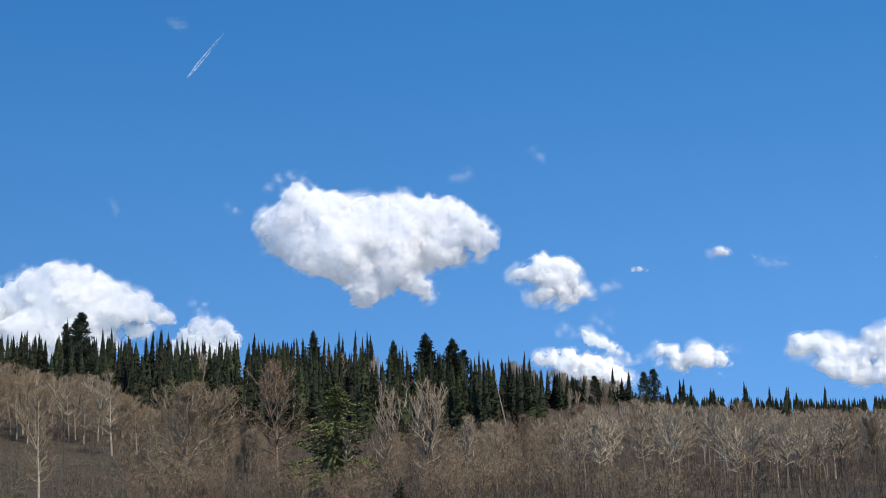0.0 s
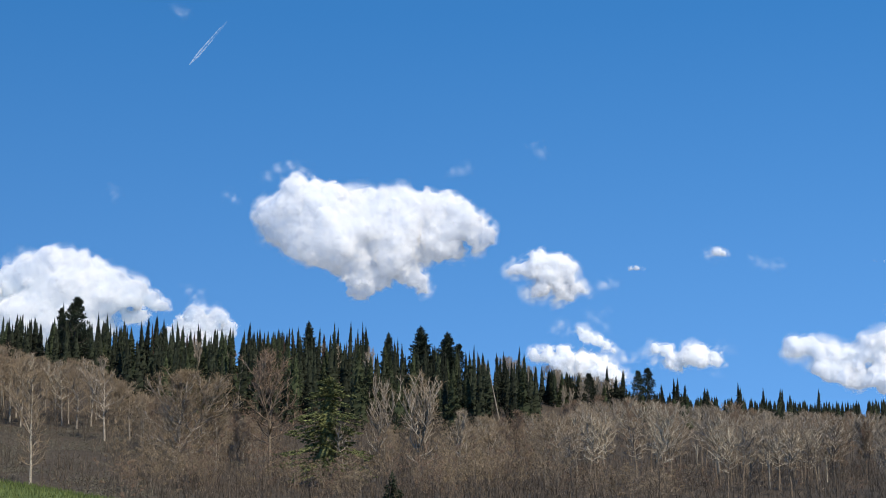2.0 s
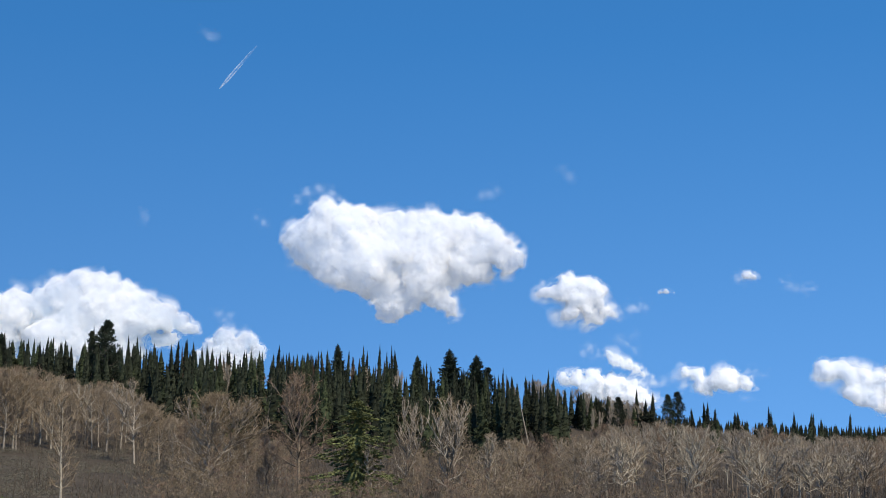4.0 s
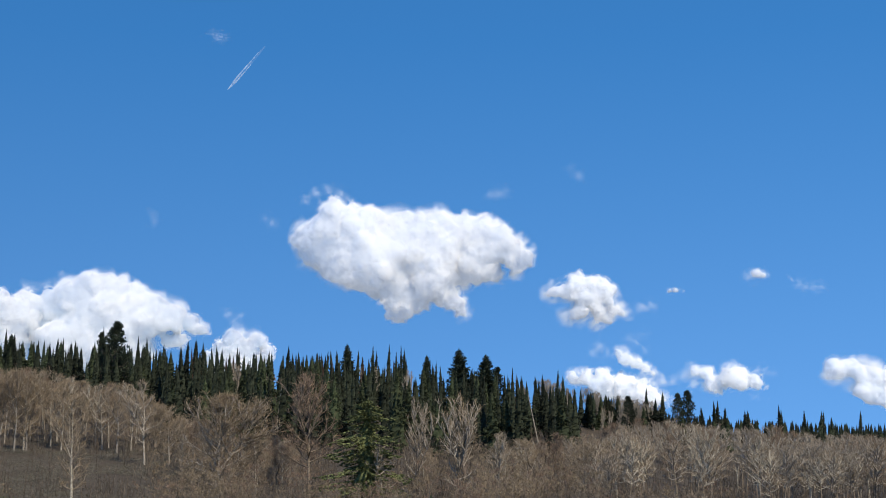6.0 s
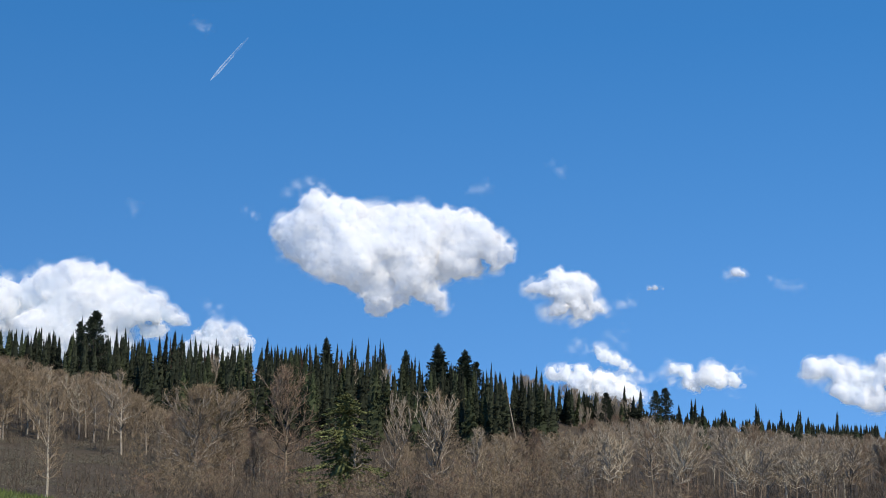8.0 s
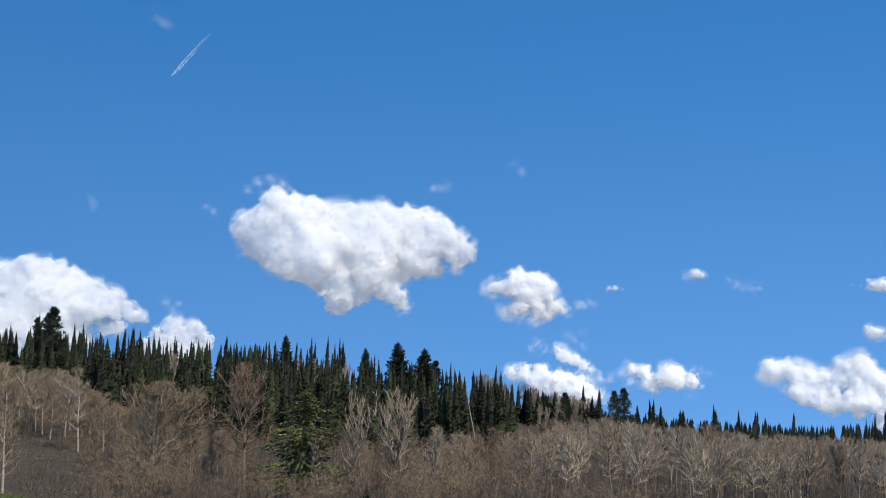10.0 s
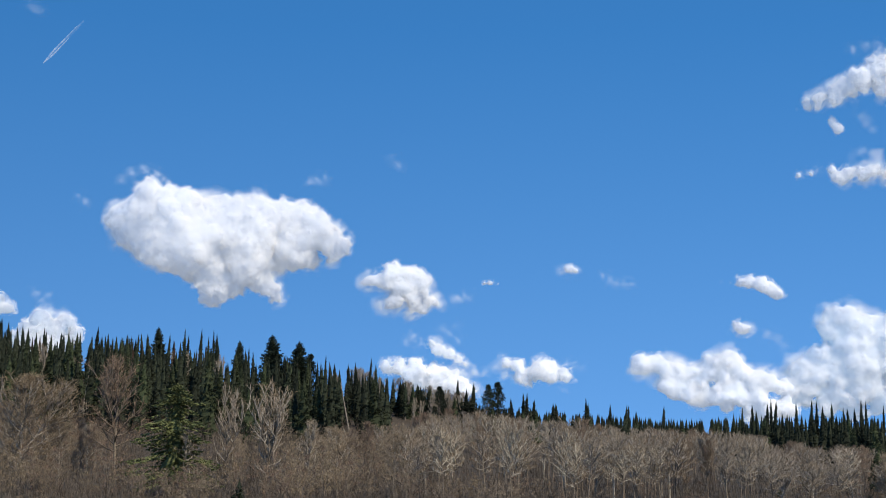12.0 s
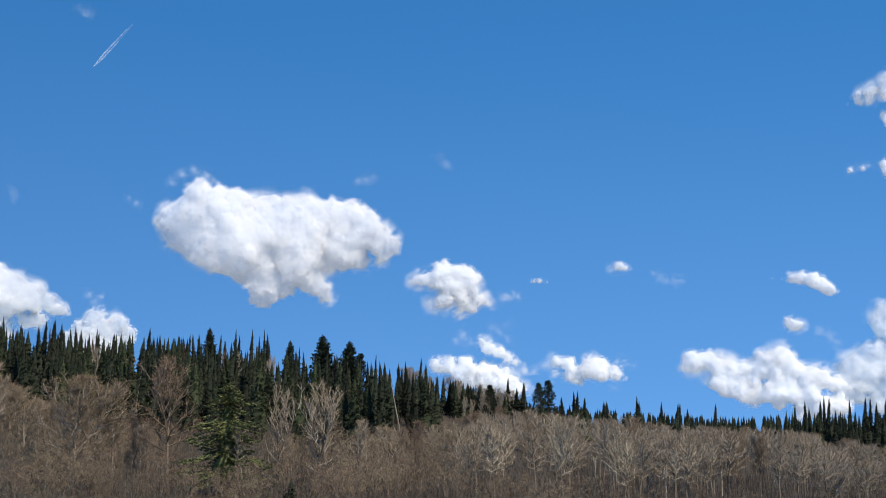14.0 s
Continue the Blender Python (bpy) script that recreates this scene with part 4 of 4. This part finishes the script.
# bare aspens
rnd = random.Random(21)
ASPENS = [
    (aspen_maker("aspen_tree", 51, 10, ASPEN_BARK, TWIG, CATKIN, 24, 1.9, first=0.2, limb_bark=LIMB_BARK, wood_scale=1.5, twiggy=0.85), "leafless aspen with pale bark and tan catkins", "tree"),
    (aspen_maker("aspen_tree", 52, 10, ASPEN_BARK, TWIG_GREY, CATKIN, 20, 1.7, first=0.3, buds=0, steep=1.15, wood_scale=2.0, twiggy=0.65), "leafless aspen with pale grey bark and fine grey twigs", "tree"),
    (aspen_maker("aspen_tree", 53, 10, ASPEN_BARK, TWIG, CATKIN, 22, 2.1, first=0.22, forks=2, limb_bark=LIMB_BARK, wood_scale=1.5, twiggy=0.85), "broad leafless aspen hazed with tan buds", "tree"),
    (aspen_maker("aspen_tree", 54, 10, GREY_BARK, TWIG_GREY, CATKIN, 18, 1.8, first=0.45, buds=0, wood_scale=2.1, twiggy=0.65, limb_bark=ASPEN_BARK), "slender leafless aspen with dark grey trunk", "tree"),
    (aspen_maker("aspen_tree", 56, 10, ASPEN_BARK, TWIG_GREY, CATKIN, 20, 2.0, first=0.42, buds=0, wood_scale=2.1, twiggy=0.65, forks=2), "tall leafless aspen with a long bare pale trunk", "tree"),
    (aspen_maker("aspen_tree", 57, 10, GREY_BARK, TWIG, CATKIN, 20, 2.0, first=0.44, buds=0, wood_scale=2.1, twiggy=0.65, limb_bark=ASPEN_BARK, steep=1.15), "tall leafless aspen with a long bare dark trunk", "tree"),
    (aspen_maker("aspen_tree", 55, 10, GREY_BARK, TWIG_RED, CATKIN, 22, 1.8, first=0.22), "leafless aspen with reddish brown twigs", "tree"),
    (aspen_maker("aspen_tree", 61, 10, ASPEN_BARK, TWIG, CATKIN, 46, 2.8, first=0.12, buds=2, subs=8, wood_scale=1.4, twiggy=1.1, steep=1.1), "full-crowned leafless aspen hazed with tan catkins", "tree"),
    (aspen_maker("aspen_tree", 62, 10, GREY_BARK, TWIG, CATKIN, 18, 2.1, first=0.2, buds=0, subs=5, wood_scale=1.9, twiggy=0.45, limb_bark=ASPEN_BARK, forks=3, steep=1.3), "leafless aspen with pale crooked branches", "tree"),
    (aspen_maker("aspen_tree", 63, 10, GREY_BARK, TWIG_RED, CATKIN, 24, 2.3, first=0.34, buds=0, subs=6, wood_scale=1.5, twiggy=0.7, forks=1, steep=1.3), "tall leafless tree with dark trunk and dense brown twigs", "tree"),
]
TOP_B = (-16.3, -14.7, -13.7, -12.3, -11.0, -10.2, -9.25, -7.0, -5.6, -3.9, -1.8, -0.1, 2.0, 4.6, 6.3, 7.1, 8.8, 10.8, 12.8, 14.8, 16, 18, 19.6, 21, 22.6, 24.2)
TOP_E = (4.9, 4.9, 4.6, 4.5, 4.2, 3.3, 3.3, 2.5, 2.6, 2.1, 2.2, 2.3, 2.5, 2.5, 3.0, 3.25, 3.15, 2.95, 2.7, 2.6, 2.5, 2.55, 2.15, 2.05, 1.95, 1.7)
places = []
heroes = [(-13.66, 3.99, 108, 0, 0.85), (-8.4, 4.02, 112, 7, 1.15), (-5.05, 4.82, 115, 9, 1.1), (-1.02, 4.0, 115, 8, 0.6), (0.45, 4.05, 112, 8, 0.85), (0.75, 3.6, 113, 8, 0.7), (2.03, 2.7, 118, 1, 0.65), (-11.1, 4.55, 170, 1, 1.1), (12.1, 2.9, 150, 5, 1.0), (10.97, 2.8, 150, 3, 0.9), (14.65, 2.6, 145, 3, 0.9), (16.9, 2.5, 150, 5, 0.9), (-11.6, 3.9, 192, 0, 0.9), (-10.7, 3.7, 200, 2, 0.9), (-9.8, 3.2, 192, 0, 0.9), (-10.2, 3.4, 172, 2, 0.9), (-12.4, 4.3, 196, 2, 0.9), (-7.0, 2.6, 112, 0, 0.8), (-6.2, 2.4, 118, 6, 0.8), (-2.3, 2.2, 112, 1, 0.75), (3.1, 2.4, 115, 0, 0.8), (4.0, 2.6, 120, 6, 0.8), (5.2, 2.5, 118, 2, 0.8), (6.4, 2.6, 122, 4, 0.8), (7.4, 2.3, 124, 5, 0.75), (8.6, 2.4, 120, 5, 0.8), (9.9, 2.5, 126, 5, 0.8), (11.5, 2.4, 122, 3, 0.8), (13.4, 2.3, 124, 4, 0.75), (15.7, 2.3, 122, 5, 0.8), (18.4, 2.2, 126, 5, 0.8), (20.3, 1.9, 124, 5, 0.75), (22.0, 1.9, 122, 4, 0.8), (23.8, 1.7, 120, 2, 0.75)]
for b, e, d, k, w in heroes:
    places.append((spot(b, d, rise_to(b, e, d) / 10.0, w, rnd=rnd), k))
wanted = 0
while wanted < 234:
    b = rnd.uniform(-17.5, 26) if rnd.random() < 0.7 else rnd.uniform(-17.5, -8.5)
    d = rnd.choice((rnd.uniform(125, 190), rnd.uniform(170, 290)))
    if b < -10 and d < 186 + 12 * (b > -12):
        continue
    if d > 250 and not 5 < b:
        continue
    h = rise_to(b, float(np.interp(b, TOP_B, TOP_E)) - abs(rnd.gauss(0, 0.25)), d)
    if not 3.8 < h < 12.5:
        continue
    places.append((spot(b, d, h / 10.0, rnd.uniform(0.85, 1.2) * h / 9.0, rnd=rnd), rnd.choice((0, 0, 1, 2, 2, 6) if b < 3 else (1, 1, 3, 3, 5, 5, 5, 6))))
    wanted += 1
# long-stemmed aspens at the foot of the eastern slope
for _ in range(46):
    b, d = rnd.uniform(5, 26), rnd.uniform(96, 140)
    h = rise_to(b, float(np.interp(b, TOP_B, TOP_E)) - rnd.uniform(0.15, 1.0), d)
    if h > 3:
        places.append((spot(b, d, h / 10.0, rnd.uniform(0.5, 0.8), rnd=rnd), rnd.choice((3, 3, 4, 5, 5))))
# grey bare trees between the firs
for _ in range(36):
    b = rnd.uniform(-9, 7)
    d = rnd.uniform(260, crest(b)[1])
    h = min(9.5, rise_to(b, float(np.interp(b, SKY_B, SKY_E)) - 0.35 - abs(rnd.gauss(0, 0.3)), d))
    if h > 4:
        places.append((spot(b, d, h / 10.0, 0.42, rnd=rnd), rnd.choice((1, 3))))
# a pale bare stand along the bare part of the crest
for _ in range(34):
    b = rnd.uniform(3.6, 8.2)
    d = crest(b)[1] - rnd.uniform(-4, 26)
    h = min(8.5, rise_to(b, float(np.interp(b, SKY_B, SKY_E)) + 0.06 - abs(rnd.gauss(0, 0.15)), d))
    if h > 3:
        places.append((spot(b, d, h / 10.0, rnd.uniform(0.6, 0.85), rnd=rnd), rnd.choice((1, 1, 4))))
plant_all(ASPENS, places, "bare aspens of the slope")


def snag(bearing, dist, length, lean, seed):
    """A dead pole with broken stubs, leaning among the firs."""
    rnd = random.Random(seed)
    thing = tagged(new("dead_snag"), "leaning dead tree pole with pale weathered wood", "dead tree", "dead snags")
    pole, stubs = Shape(), Shape()
    path = [Vector((lean * (i / 8) * length, 0.02 * i, length * i / 8 - 0.3)) for i in range(9)]
    pole.tube(path, [0.16 * (1 - 0.75 * i / 8) for i in range(9)], 7)
    for _ in range(26):
        q = rnd.uniform(0.25, 0.98)
        p = Vector((lean * q * length, 0, length * q - 0.3))
        a = rnd.uniform(0, 6.283)
        stubs.cone(p, p + Vector((math.cos(a), math.sin(a), rnd.uniform(-0.3, 0.5))) * rnd.uniform(0.3, 1.0), 0.03)
    part("trunk", pole.mesh("trunk", ASPEN_BARK, True), thing)
    part("branch_stubs", stubs.mesh("branch_stubs", GREY_BARK), thing)["kind"] = "stuff"
    x, y = dist * math.sin(radians(bearing)), dist * math.cos(radians(bearing))
    thing.matrix_world = pose(x, y, land(x, y) - 0.1)


snag(3.55, 238, 8.5, -0.2, 1)
snag(4.1, 246, 7.5, -0.05, 2)
snag(-6.3, 236, 8.0, 0.1, 3)

# thicket at the foot of the slope
SHRUBS = [
    (aspen_maker("thicket_shrub", 71, 4.5, GREY_BARK, TWIG_RED, CATKIN, 5, 1.0, first=0.2, buds=0, stems=5, subs=3, wood_scale=0.6, steep=1.2), "bare reddish brown thicket of young stems", "shrub"),
    (aspen_maker("thicket_shrub", 73, 4.5, GREY_BARK, TWIG_GREY, CATKIN, 5, 1.0, first=0.2, buds=0, stems=5, subs=3, wood_scale=0.6, steep=1.2), "bare grey thicket of young stems", "shrub"),
    (aspen_maker("thicket_shrub", 72, 4.5, GREY_BARK, TWIG, CATKIN, 5, 1.0, first=0.2, buds=1, stems=5, subs=3, wood_scale=0.6, steep=1.2), "bare tan thicket of young stems", "shrub"),
]
places = []
for k in range(226):
    if k >= 132:
        b, d = rnd.uniform(-10.5, 10), rnd.uniform(85, 120)
    elif k > 104:
        b, d = rnd.uniform(5, 26), rnd.uniform(100, 145)
    elif k % 2:
        b, d = (rnd.uniform(-10, 7) if rnd.random() < 0.7 else rnd.uniform(-17, 26)), rnd.uniform(98, 145)
    else:
        b, d = rnd.uniform(-11, 6), rnd.uniform(135, 228)
    if -4.4 < b < -1.6 and 106 < d < 125:
        continue
    tall = min(rnd.uniform(2.6, 5.2) * (0.5 if b > 6 else 0.75 if d < 122 else 1.0), rise_to(b, float(np.interp(b, TOP_B, TOP_E)) if not -4.4 < b < -1.6 else 1.2, d))
    if tall > 1.2:
        places.append((spot(b, d, tall / 4.5, rnd.uniform(0.9, 1.3), rnd=rnd), rnd.choice((0, 1, 1, 2)) if b > 5 else rnd.choice((0, 2, 2))))
plant_all(SHRUBS, places, "thicket")


# ---- low scrub and grass ----
def low_growth():
    rnd = random.Random(9)
    leaves, stems = Shape(), Shape()
    for _ in range(4200):
        b = rnd.uniform(-18, -8.5)
        d = rnd.uniform(72, 205)
        x, y = d * math.sin(radians(b)), d * math.cos(radians(b))
        if noise.noise(Vector((x * 0.06, y * 0.12, 2))) < -0.04 and rnd.random() < 0.8:
            continue
        z = land(x, y)
        r = rnd.uniform(0.3, 0.75)
        for _ in range(34):
            a, q = rnd.uniform(0, 6.283), rnd.random() ** 0.5
            p = Vector((x + math.cos(a) * r * q * 1.9, y + math.sin(a) * r * q * 1.3, z + r * 0.75 * (1 - q * q) * rnd.uniform(0.5, 1.1)))
            u = Vector((rnd.uniform(-1, 1), rnd.uniform(-1, 1), rnd.uniform(-0.3, 0.6))) * 0.075
            w = Vector((rnd.uniform(-1, 1), rnd.uniform(-1, 1), rnd.uniform(0.2, 1))) * 0.075
            leaves.tri(p - u, p + u, p + w)
    for _ in range(3700):
        b = rnd.uniform(-18, 27)
        d = rnd.uniform(78, 265) if b > -10 else rnd.uniform(88, 265)
        if b > 6 and rnd.random() < 0.55:
            continue
        if b < -10 and d < 180 and rnd.random() < 0.7:
            continue
        x, y = d * math.sin(radians(b)), d * math.cos(radians(b))
        z = land(x, y) - 0.05
        h = (rnd.uniform(0.8, 2.6) if d < 130 else rnd.uniform(1.2, 3.8)) 
        lean, side = 0.22, 0.25
        for _ in range(5):
            p = Vector((x + rnd.gauss(0, 0.5), y + rnd.gauss(0, 0.5), z))
            q = p + Vector((rnd.gauss(0, lean), rnd.gauss(0, lean), 1)) * h * rnd.uniform(0.5, 1.1)
            stems.cone(p, q, 0.028)
            for _ in range(4):
                m = p.lerp(q, rnd.uniform(0.35, 0.95))
                stems.cone(m, m + Vector((rnd.gauss(0, 0.5), rnd.gauss(0, 0.5), rnd.uniform(0.3, 1))) * h * side, 0.016)
    tagged(new("sagebrush", leaves.mesh("sagebrush", SAGE)), "low grey-green sagebrush covering the slope", "shrub", kind="stuff")
    tagged(new("scrub", stems.mesh("scrub", SCRUB)), "low brown leafless scrub on the slope", "shrub", kind="stuff")


def grass():
    rnd = random.Random(10)
    s = Shape()
    for _ in range(26000):
        b, d = rnd.uniform(-24, -6), rnd.uniform(24, 48)
        x, y = d * math.sin(radians(b)), d * math.cos(radians(b))
        z = land(x, y) - 0.02
        h, a = rnd.uniform(0.06, 0.17), rnd.uniform(0, 6.283)
        o = Vector((math.cos(a), math.sin(a), 0)) * 0.014
        s.tri(Vector((x, y, z)) - o, Vector((x, y, z)) + o, Vector((x + rnd.uniform(-0.06, 0.06), y + rnd.uniform(-0.06, 0.06), z + h)))
    tagged(new("grass", s.mesh("grass", GRASS)), "fresh green grass on the bank", "grass", kind="stuff")


low_growth()
grass()
